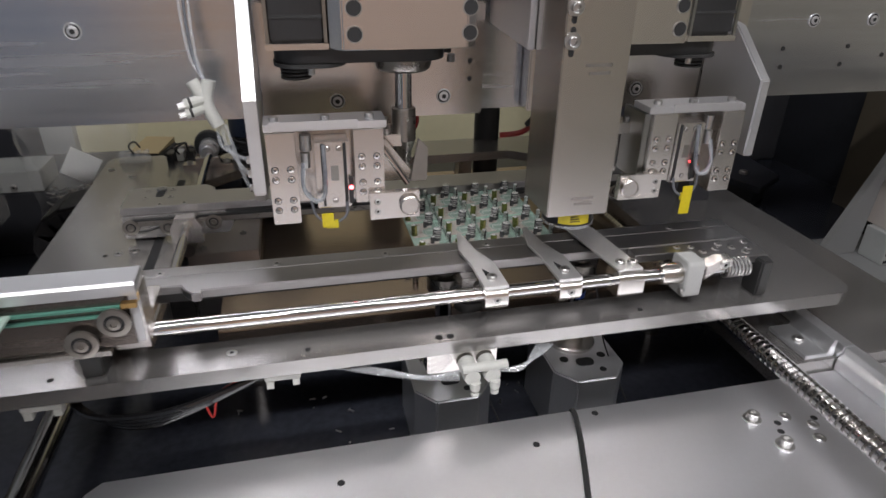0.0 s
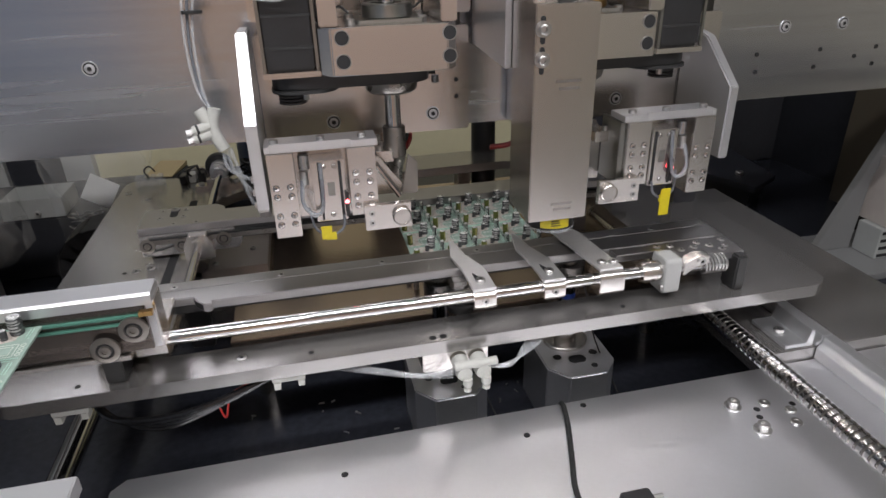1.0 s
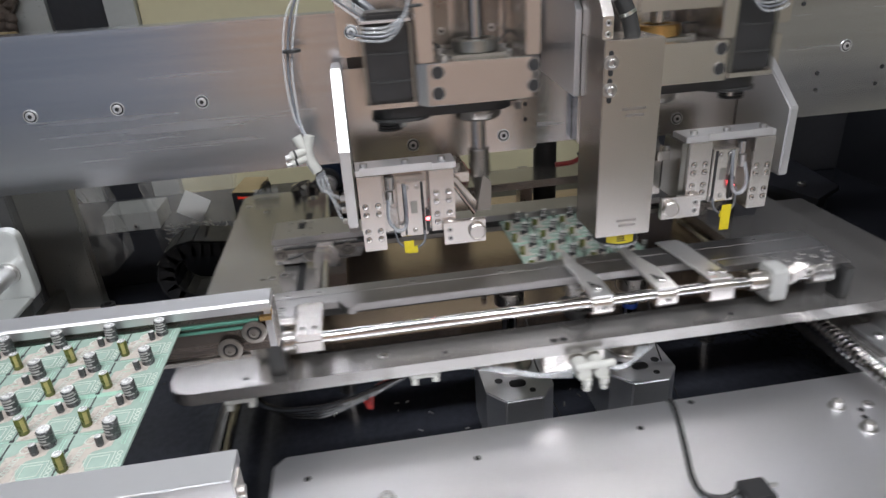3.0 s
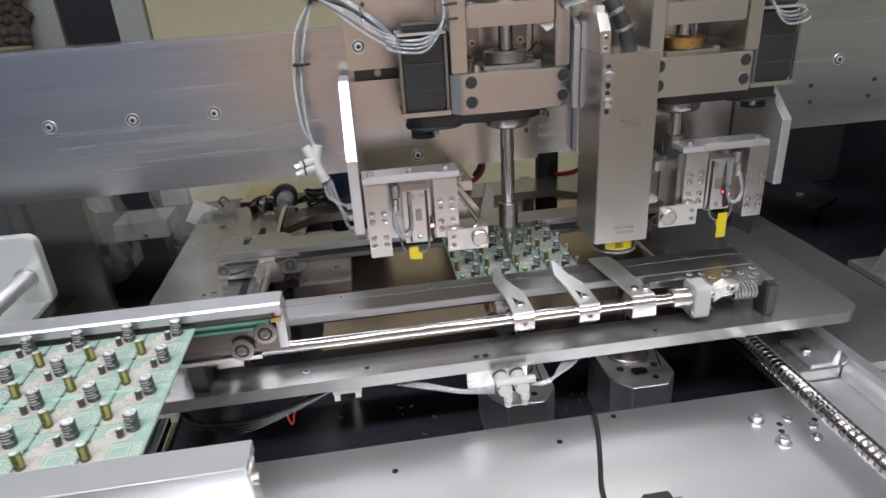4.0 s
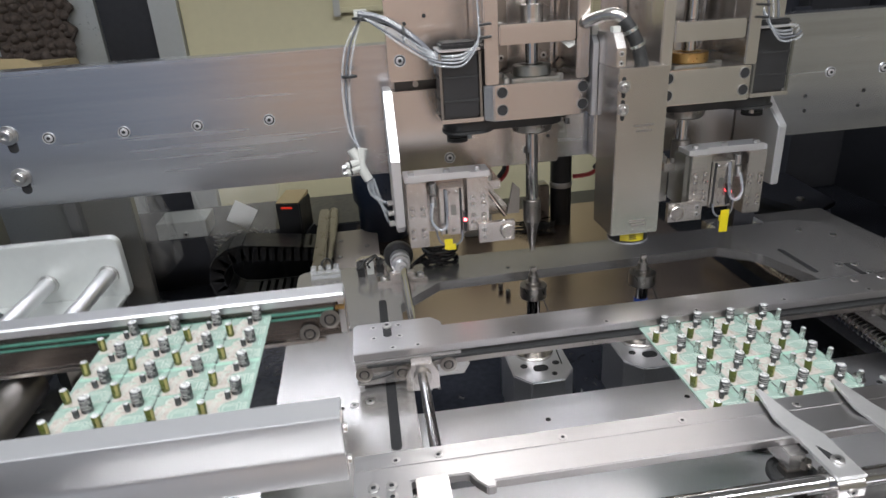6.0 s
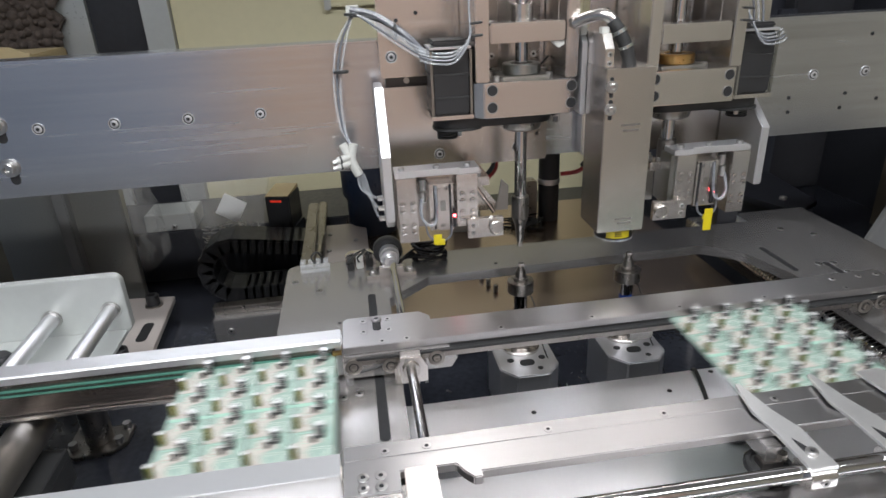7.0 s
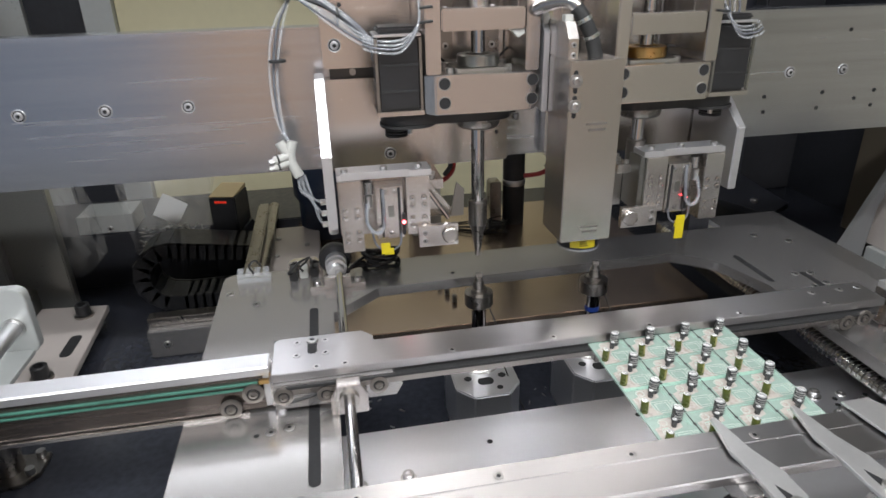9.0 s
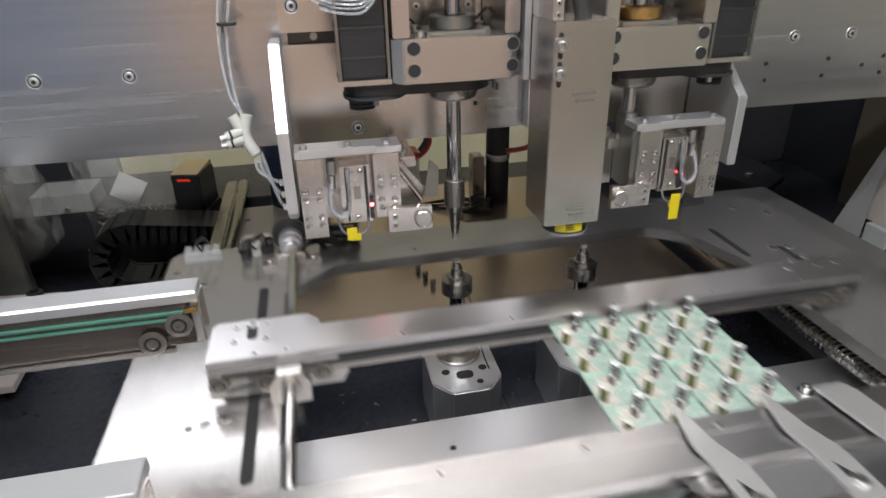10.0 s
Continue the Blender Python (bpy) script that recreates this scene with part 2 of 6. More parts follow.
        if bevel:
            sharp = [e for e in bm.edges if len(e.link_faces) == 2 and e.calc_face_angle(0) > 0.7]
            bmesh.ops.bevel(bm, geom=sharp, offset=bevel, segments=2, affect="EDGES", clamp_overlap=True)
        bm.to_mesh(me)
        bm.free()
        me.polygons.foreach_set("use_smooth", [True] * len(me.polygons))
        me.set_sharp_from_angle(angle=radians(35))
        me.materials.append(material)
        return me


ORG = {}


def thing(name, origin, label, category, group="", kind=""):
    ob = new(name)
    ob.empty_display_size = 0.02
    ob.location = origin
    ORG[ob.name] = tuple(origin)
    return tagged(ob, label, category, group, kind)


def part(name, mesh, material, parent, label="", bevel=0.0):
    org = ORG[parent.name]
    ob = new(name, mesh.data(name, material, bevel, org))
    ob.parent = parent
    ORG[ob.name] = org
    return tagged(ob, label)


def solid(name, mesh, material, label, category="", kind="", bevel=0.0, origin=(0, 0, 0)):
    ob = new(name, mesh.data(name, material, bevel, origin))
    ob.location = origin
    ORG[ob.name] = tuple(origin)
    return tagged(ob, label, category, "", kind)


def rounded(x0, x1, y0, y1, r, n=5):
    pts = []
    for cx, cy, a in ((x1 - r, y1 - r, 0), (x0 + r, y1 - r, 90), (x0 + r, y0 + r, 180), (x1 - r, y0 + r, 270)):
        for i in range(n + 1):
            t = radians(a + 90 * i / n)
            pts.append((cx + r * math.cos(t), cy + r * math.sin(t)))
    return pts


def screw(parent, p, axis="z", sgn=1, r=0.0042, h=0.0018, name="screw"):
    """A socket screw: a ring head with a dark socket."""
    base = list(p)
    k = "xyz".index(axis)
    m = Mesh()
    m.lathe(base, axis, [(-0.001 * sgn, r), (h * 0.75 * sgn, r), (h * sgn, r * 0.86), (h * sgn, r * 0.46), (h * 0.4 * sgn, r * 0.46)], 14)
    s = part(name, m, SCREW, parent)
    base[k] += h * 0.42 * sgn
    part("socket", Mesh().cyl(base, axis, 0.0002 * sgn, r * 0.45, 6), HOLE, s)
    return s


def counterbore(parent, p, axis="y", sgn=-1, r=0.0068):
    """A screw sunk in a round recess, shaded by a dark disc, with a bright rim."""
    base = list(p)
    k = "xyz".index(axis)
    m = Mesh().lathe(base, axis, [(-0.001 * sgn, r), (0.0008 * sgn, r * 0.97), (0.0006 * sgn, r * 0.84), (0.0003 * sgn, r * 0.84)], 18)
    s = part("screw", m, SATIN, parent)
    base[k] += 0.00035 * sgn
    part("recess", Mesh().cyl(base, axis, 0.0002 * sgn, r * 0.84, 18), HOLE, s)
    base[k] += 0.0003 * sgn
    part("head", Mesh().lathe(base, axis, [(0, r * 0.64), (0.0008 * sgn, r * 0.64), (0.0011 * sgn, r * 0.54)], 14), SATIN, s)
    base[k] += 0.00115 * sgn
    part("socket", Mesh().cyl(base, axis, 0.0002 * sgn, r * 0.32, 6), HOLE, s)
    return s


def flush_screw(parent, p, r=0.0034):
    """A button screw nearly flush with a front face, a dark disc painting its shadow gap."""
    x, y, z = p
    s = part("screw", Mesh().cyl((x, y, z), "y", -0.0003, r, 14), HOLE, parent)
    part("head", Mesh().lathe((x, y - 0.0002, z), "y", [(0, r * 0.84), (-0.0005, r * 0.84), (-0.0008, r * 0.66)], 14), ALU_BLOCK, s)
    part("socket", Mesh().cyl((x, y - 0.0009, z), "y", -0.0002, r * 0.34, 6), HOLE, s)
    return s


# ---- room ----
def build_room():
    m = Mesh().box(-3, 3, -2.6, 3.0, -0.95, -0.85)
    solid("floor", m, FLOORM, "grey coated workshop floor under the machine", kind="structure")
    solid("ceiling", Mesh().box(-3, 3, -2.6, 3.0, CEIL, CEIL + 0.1), CEILM, "white flat workshop ceiling", kind="structure")
    # walls out of view; the south one is split into tinted reflector strips
    for nm, b in (("wall_north", (-3.1, 3.1, 3.0, 3.1)), ("wall_south_1", (-3.1, -0.8, -2.7, -2.6)), ("wall_south_2", (-0.18, 1.4, -2.7, -2.6)), ("wall_south_4", (-0.8, -0.18, -2.7, -2.6)), ("wall_south_3", (1.4, 3.1, -2.7, -2.6)), ("wall_west", (-3.1, -3.0, -2.6, 3.0)), ("wall_east", (3.0, 3.1, -2.6, 3.0))):
        paint = {"wall_south_2": WALL_WARM, "wall_south_4": WALL_ORANGE, "wall_south_1": WALL_BLUE, "wall_south_3": WALL_OLIVE, "wall_west": WALL_BLUE, "wall_east": WALL_OLIVE}.get(nm, WALLP)
        solid(nm, Mesh().box(b[0], b[1], b[2], b[3], -0.85, CEIL), paint, "plain workshop wall out of view, closing the room and tinting reflections", kind="structure")
    for lx, ly, w, d in LIGHTS:
        t = thing("ceiling_light", (lx, ly, CEIL), "long white fluorescent ceiling light with flat diffuser, the wide rear one added", "light", "ceiling lights")
        part("frame", Mesh().box(lx - w / 2 - 0.02, lx + w / 2 + 0.02, ly - d / 2 - 0.02, ly + d / 2 + 0.02, CEIL - 0.025, CEIL - 0.001), WHITE, t)
        part("diffuser", Mesh().box(lx - w / 2, lx + w / 2, ly - d / 2, ly + d / 2, CEIL - 0.030, CEIL - 0.026), LAMPGLOW if ly < 0 else SOFTGLOW, t)
    x, y, z, w, d = TUBE
    t = thing("tube_lamp", (x, y, z), "long machine tube lamp in a white housing", "lamp")
    part("housing", Mesh().prism([(y - 0.04, z), (y + 0.04, z), (y + 0.02, z + 0.04), (y - 0.02, z + 0.04)], "x", x - w / 2 - 0.03, x + w / 2 + 0.03), WHITE, t)
    part("tube", Mesh().cyl((x - w / 2, y, z - 0.012), "x", w, 0.011, 14), LAMPGLOW, t)
    for sx in (-0.36, 0.36):
        part("hanger", Mesh().cyl((x + sx, y, z + 0.04), "z", CEIL - z - 0.04, 0.006, 8), BLACK, t)


def build_machine_base():
    solid("machine_base", Mesh().box(-0.95, 1.15, -0.02, 1.35, -0.85, 0.0), TRAY, "black gloss painted machine bed below the moving table", kind="structure")
    # steel plate behind the anvils, tinted with its warm reflection, the pale plate behind it
    t = thing("base_plate", (0.15, 0.8, 0.0), "wide steel plate raised behind the clinching anvils, warm reflection in its colour", "metal plate")
    part("plate", Mesh().box(-0.098, 0.46, 0.600, 1.02, 0.078, 0.090), SANDED, t, "", 0.001)
    for x in (-0.07, 0.42):
        for y in (0.63, 0.98):
            part("foot", Mesh().cyl((x, y, 0.0), "z", 0.078, 0.012), STEEL, t)
    for x, y in ((0.106, 0.706), (0.112, 0.684), (0.118, 0.662)):
        part("spacer", Mesh().lathe((x, y, 0.0895), "z", [(0, 0.0035), (0.010, 0.0035), (0.011, 0.0028)], 12), DARKSTEEL, t)


def build_anvil(x, y):
    t = thing("clinch_anvil", (x, y, 0.0), "machined aluminium anvil block with steel post on black bed", "machine part", "clinch anvils")
    w, b, f = 0.037, 0.024, 0.066
    pts = [(x - w, y + b), (x - w, y - f + 0.020), (x - w + 0.017, y - f), (x + w - 0.017, y - f), (x + w, y - f + 0.020), (x + w, y + b)]
    body = part("block", Mesh().prism(pts, "z", 0.0, 0.077), CASTALU, t, "", 0.0014)
    for dx, dy, r in ((-0.020, -0.030, 0.0045), (0.020, -0.030, 0.0045), (0.012, -0.052, 0.0035), (-0.022, 0.008, 0.003)):
        part("hole", Mesh().cyl((x + dx, y + dy, 0.0765), "z", 0.0008, r, 16), HOLE, body)
    part("slot", Mesh().prism(rounded(x - 0.010, x + 0.008, y - 0.044, y - 0.032, 0.005), "z", 0.0765, 0.0778), HOLE, body)
    part("flange", Mesh().lathe((x, y, 0.077), "z", [(0, 0.0245), (0.003, 0.0245), (0.004, 0.0235), (0.004, 0.018), (0.002, 0.017)], 28), STEEL, t)
    part("sleeve", Mesh().lathe((x, y, 0.077), "z", [(0, 0.0125), (0.022, 0.0125), (0.0225, 0.0115), (0.0225, 0.010)], 24), STEEL, t)
    part("post", Mesh().cyl((x, y, 0.08), "z", 0.084, 0.0082, 20), CHROME, t)
    part("collar", Mesh().lathe((x, y, 0.156), "z", [(0, 0.014), (0.001, 0.016), (0.016, 0.016), (0.0165, 0.0145), (0.0165, 0.010)], 28), DARKSTEEL, t, "dark steel collar")
    if x > 0.2:
        part("band", Mesh().cyl((x, y, 0.132), "z", 0.006, 0.0084, 20), BLUE, t, "blue marker band")
    tip = part("clincher", Mesh().lathe((x, y, 0.172), "z", [(0, 0.009), (0.004, 0.009), (0.005, 0.0065), (0.013, 0.006), (0.014, 0.0045), (0.019, 0.004)], 18), DARKSTEEL, t)
    part("nub", Mesh().box(x - 0.0035, x + 0.0035, y - 0.002, y + 0.002, 0.190, 0.195), DARKSTEEL, tip)
    part("wire", Mesh().tube([(x + 0.010, y - 0.010, 0.155), (x + 0.016, y - 0.016, 0.135), (x + 0.022, y - 0.03, 0.09), (x + 0.05, y - 0.05, 0.02), (x + 0.055, y - 0.06, 0.002)], 0.0008, 6), RUBBER, t)
    return t


# ---- beam and heads ----
def build_beam():
    t = thing("gantry_beam", (0.15, 0.64, 0.38), "thick brushed aluminium cross beam bolted over the table", "machine beam")
    part("bar", Mesh().box(-0.80, 1.10, 0.620, 0.662, 0.302, 0.453), ALU_BEAM, t, "", 0.0020)
    for i in range(5):
        counterbore(t, (-0.17 - 0.081 * i, 0.6196, 0.3795))
    for x in (0.533, 0.607, 0.681, 0.755):
        counterbore(t, (x, 0.6196, 0.380))
    for x, z in ((0.504, 0.352), (0.585, 0.353), (0.633, 0.343), (0.506, 0.333), (0.581, 0.334), (0.472, 0.428), (0.606, 0.427), (0.66, 0.352), (0.66, 0.333)):
        part("pin_hole", Mesh().cyl((x, 0.6197, z), "y", -0.0003, 0.0024, 10), HOLE, t)
    # clamping bolts near the left bearer
    for z in (0.386, 0.338):
        part("slot", Mesh().prism(rounded(-0.458, -0.448, z - 0.020, z + 0.004, 0.0048), "y", 0.6192, 0.6199), HOLE, t)
        part("washer", Mesh().cyl((-0.455, 0.6198, z), "y", -0.0022, 0.0105, 24), SCREW, t)
        part("bolt", Mesh().lathe((-0.455, 0.6176, z), "y", [(0, 0.0066), (-0.0055, 0.0066), (-0.0062, 0.0058), (-0.0062, 0.0034), (-0.003, 0.0034)], 18), SCREW, t)
    for x in (-0.62, 0.95):
        b = thing("beam_bearer", (x, 0.66, 0.0), "steel upright bearing the cross beam", "upright")
        part("post", Mesh().box(x - 0.05, x + 0.05, 0.664, 0.76, 0.0, 0.47), GREYPANEL, b, "", 0.002)


def build_mount(x0, x1, bolt2, label):
    t = thing("head_mount", ((x0 + x1) / 2, 0.61, 0.40), label, "mounting plate", "head mounts")
    part("lower_plate", Mesh().box(x0, x1, 0.600, 0.619, 0.303, 0.402), ALU_BLOCK, t, "", 0.0014)
    part("upper_plate", Mesh().box(x0, x1, 0.592, 0.619, 0.414, 0.66), ALU_BLOCK, t, "", 0.0014)
    part("rail_gap", Mesh().box(x0 + 0.006, x1 - 0.006, 0.610, 0.619, 0.4022, 0.4138), GRAPHITE, t)
    for x, z in ((x0 + 0.064, 0.320), (x0 + bolt2, 0.321), (x0 + 0.013, 0.437)):
        counterbore(t, (x, 0.5998 if z < 0.4 else 0.5918, z))
    for x, z in ((x0 + 0.021, 0.475), (x0 + 0.043, 0.482), (x0 + 0.185, 0.352), (x0 + 0.185, 0.336)):
        part("pin_hole", Mesh().cyl((x, 0.5997 if z < 0.4 else 0.5917, z), "y", -0.0003, 0.0022, 10), HOLE, t)
    part("ledge", Mesh().box(x0 + 0.036, x0 + 0.082, 0.588, 0.592, 0.468, 0.471), ALU_BLOCK, t)
    for x in (x0 + 0.03, x0 + 0.10):
        part("clamp_screw", Mesh().cyl((x, 0.6098, 0.408), "y", -0.002, 0.0035, 12), SCREW, t)
    return t


def build_head(cx, flip, spindle_up):
    """A placing head; cx is its spindle's axis. Returns the head and its spindle."""
    s = -1 if flip else 1
    y = 0.539
    t = thing("placing_head", (cx, y, 0.40), "aluminium placing head with black stepper motor and vertical spindle", "machine head", "placing heads")
    X = lambda a, b: (cx + s * a, cx + s * b) if s > 0 else (cx + s * b, cx + s * a)
    x0, x1 = X(-0.058, 0.050)
    ch = 0.0085
    pts = [(x0 + ch, 0.499), (x1 - ch, 0.499), (x1, 0.499 + ch), (x1, 0.590), (x0, 0.590), (x0, 0.499 + ch)]
    blk = part("motor_block", Mesh().prism(pts, "z", 0.380, 0.416), ALU_BLOCK, t, "", 0.0009)
    for dx in (-0.042, 0.042):
        for z in (0.391, 0.4085):
            part("bolt_hole", Mesh().cyl((cx + s * dx + 0.001, 0.4991, z), "y", -0.0004, 0.0053, 20), HOLE, blk)
            part("bolt_rim", Mesh().lathe((cx + s * dx + 0.001, 0.4990, z), "y", [(0, 0.0060), (-0.0007, 0.0060), (-0.0007, 0.0053), (0, 0.0053)], 20), SCREW, blk)
    for a, b in ((-0.057, -0.043), (0.037, 0.050)):
        u0, u1 = X(a, b)
        up = part("upright", Mesh().box(u0, u1, 0.502, 0.588, 0.4165, 0.60), ALU_BLOCK, t, "", 0.001)
        part("window", Mesh().prism(rounded(0.53, 0.56, 0.448, 0.53, 0.008), "x", u0 - 0.0006, u1 + 0.0006), STEEL, up)
    part("back_plate", Mesh().box(cx - 0.042, cx + 0.036, 0.578, 0.588, 0.4165, 0.60), ALU_BLOCK, t)
    for dx in (-0.026, 0.022):
        r = part("slide_rail", Mesh().box(cx + dx - 0.0075, cx + dx + 0.0075, 0.570, 0.5778, 0.422, 0.60), DARKSTEEL, t, "", 0.0008)
        for k in range(5):
            screw(r, (cx + dx, 0.5698, 0.434 + 0.034 * k), "y", -1, 0.0036, 0.001)
    part("bearing_plate", Mesh().prism(rounded(cx - 0.027, cx + 0.027, y - 0.022, y + 0.022, 0.003), "z", 0.416, 0.4185), GREYPANEL, t, "", 0.0005)
    part("bearing_ring", Mesh().lathe((cx, y, 0.4185), "z", [(0, 0.0195), (0.001, 0.0205), (0.010, 0.0205), (0.011, 0.0195), (0.011, 0.013), (0.008, 0.012)], 32), GREYPANEL if s > 0 else BRASS, t)
    part("bearing", Mesh().lathe((cx, y, 0.4265), "z", [(0, 0.0118), (0.002, 0.0115)], 24), STEEL, t)
    for dx, dy in ((-0.032, -0.020), (0.026, -0.016), (-0.03, 0.018), (0.03, 0.02)):
        part("cap_screw", Mesh().lathe((cx + dx, y + dy, 0.416), "z", [(0, 0.0038), (0.0035, 0.0038), (0.0042, 0.003)], 12), SCREW, t)
    # motor
    m0, m1 = X(-0.101, -0.0605)
    mo = part("motor", Mesh().box(m0, m1, 0.512, 0.553, 0.384, 0.450), BLACK, t, "black stepper motor body", 0.0025)
    for mx in (m0 - 0.0012, m1 - 0.0012):
        part("motor_edge", Mesh().box(mx, mx + 0.0024, 0.5100, 0.5118, 0.3842, 0.449), GREYPANEL, mo)
    part("motor_top_frame", Mesh().box(m0 - 0.001, m1 + 0.001, 0.5105, 0.5545, 0.4502, 0.4525), CASTALU, mo, "", 0.0004)
    part("motor_cap", Mesh().box(m0 + 0.002, m1 - 0.002, 0.514, 0.551, 0.4527, 0.4585), BLACK, mo, "", 0.002)
    part("cable_tie", Mesh().box(m0 - 0.0006, m1 + 0.0006, 0.5114, 0.5536, 0.424, 0.4265), RUBBER, mo)
    part("cable_tie", Mesh().box(m0 - 0.0006, m1 + 0.0006, 0.5114, 0.5536, 0.4005, 0.4030), RUBBER, mo)
    p0, p1 = X(-0.103, -0.0585)
    part("motor_plate", Mesh().box(p0, p1, 0.509, 0.556, 0.3795, 0.3838), ALU_BLOCK, t, "", 0.0005)
    # belt drive below
    b0, b1 = X(-0.098, 0.032)
    part("belt_guard", Mesh().prism(rounded(b0, b1, 0.515, 0.562, 0.021), "z", 0.3685, 0.3795), BLACK, t, "", 0.0008)
    part("guard_tab", Mesh().box(*X(0.028, 0.038), 0.535, 0.545, 0.371, 0.379), BLACK, t)
    part("belt_lip", Mesh().prism(rounded(*X(-0.099, -0.045), 0.513, 0.560, 0.020), "z", 0.3655, 0.3683), RUBBER, t)
    for k in range(4):
        part("belt_pulley", Mesh().cyl((cx - s * 0.083, y, 0.3545 + 0.0028 * k), "z", 0.0016, 0.0115, 20), RUBBER, t)
    part("guard_bolt", Mesh().cyl((cx + s * 0.036, y - 0.012, 0.3655), "z", 0.006, 0.0032, 8), DARKSTEEL, t)
    part("guard_bolt", Mesh().cyl((cx - s * 0.072, y - 0.016, 0.3595), "z", 0.006, 0.0026, 8), SCREW, t)
    part("pulley_flange", Mesh().lathe((cx, y, 0.3585), "z", [(0, 0.019), (0.002, 0.0215), (0.006, 0.0225), (0.0095, 0.0225)], 30), DARKSTEEL, t)
    # spindle, built in its low place
    sp = part("spindle", Mesh().cyl((cx, y, 0.270), "z", 0.32, 0.0068, 20), CHROME, t, "bright ground spindle shaft")
    part("nozzle", Mesh().lathe((cx, y, 0.221), "z", [(0, 0.0034), (0.004, 0.0040), (0.022, 0.0064), (0.031, 0.0096), (0.0315, 0.0100), (0.0575, 0.0100), (0.058, 0.0095), (0.058, 0.0070)], 20), DARKSTEEL, sp, "dark tapered steel nozzle")
    part("jaw_tip", Mesh().box(cx - 0.0022, cx + 0.0022, y - 0.0030, y + 0.0030, 0.2150, 0.224), DARKSTEEL, sp)
    part("nozzle_ring", Mesh().lathe((cx, y, 0.274), "z", [(0, 0.0092), (0.003, 0.0092), (0.0036, 0.0085)], 20), DARKSTEEL, sp)
    low = 0.064 if flip else 0.0
    part("carriage_bar", Mesh().box(*X(-0.042, 0.036), 0.503, 0.530, 0.4535 - low, 0.4725 - low), ALU_BLOCK, sp, "", 0.0014)
    part("coupling", Mesh().lathe((cx, y, 0.458), "z", [(0, 0.012), (0.030, 0.012), (0.031, 0.0105)], 20), STEEL, sp)
    part("sensor_flag", Mesh().prism([(cx + s * 0.022, 0.4535), (cx + s * 0.036, 0.4535), (cx + s * 0.036, 0.449), (cx + s * 0.030, 0.446)], "y", 0.506, 0.512), WHITE, sp)
    part("small_wire", Mesh().tube([(cx + s * 0.016, 0.548, 0.424), (cx + s * 0.026, 0.556, 0.424), (cx + s * 0.036, 0.558, 0.432)], 0.0011), RUBBER, t)
    part("small_wire", Mesh().tube([(cx - s * 0.030, 0.556, 0.421), (cx - s * 0.036, 0.558, 0.426), (cx - s * 0.042, 0.556, 0.425)], 0.0011), RUBBER, t)
    for k in range(4):
        o = 0.003 * k
        part("hose_loop", Mesh().tube([(cx - s * 0.112, 0.522 - o, 0.4500 - o), (cx - s * 0.098, 0.512 - o, 0.4470 - o), (cx - s * 0.078, 0.506 - o * 0.6, 0.4480 - o), (cx - s * 0.063, 0.505 - o * 0.4, 0.4600), (cx - s * 0.060, 0.515, 0.485), (cx - s * 0.061, 0.53, 0.56)], 0.0011, 8), GREYTUBE if k == 2 else CLEAR, t)
    for z in (0.462, 0.474):
        part("tie_tail", Mesh().tube([(cx - s * 0.062, 0.5005, z), (cx - s * 0.050, 0.4995, z + 0.001)], 0.0012, 6), RUBBER, t)
    sp.location = (0, 0, spindle_up)
    return t, sp


def build_side_plate(x0, x1, pts, label):
    t = thing("side_plate", ((x0 + x1) / 2, 0.55, 0.33), label, "bracket", "side plates")
    part("plate", Mesh().prism(pts, "x", x0, x1), SATIN, t, "", 0.0012)
    return t


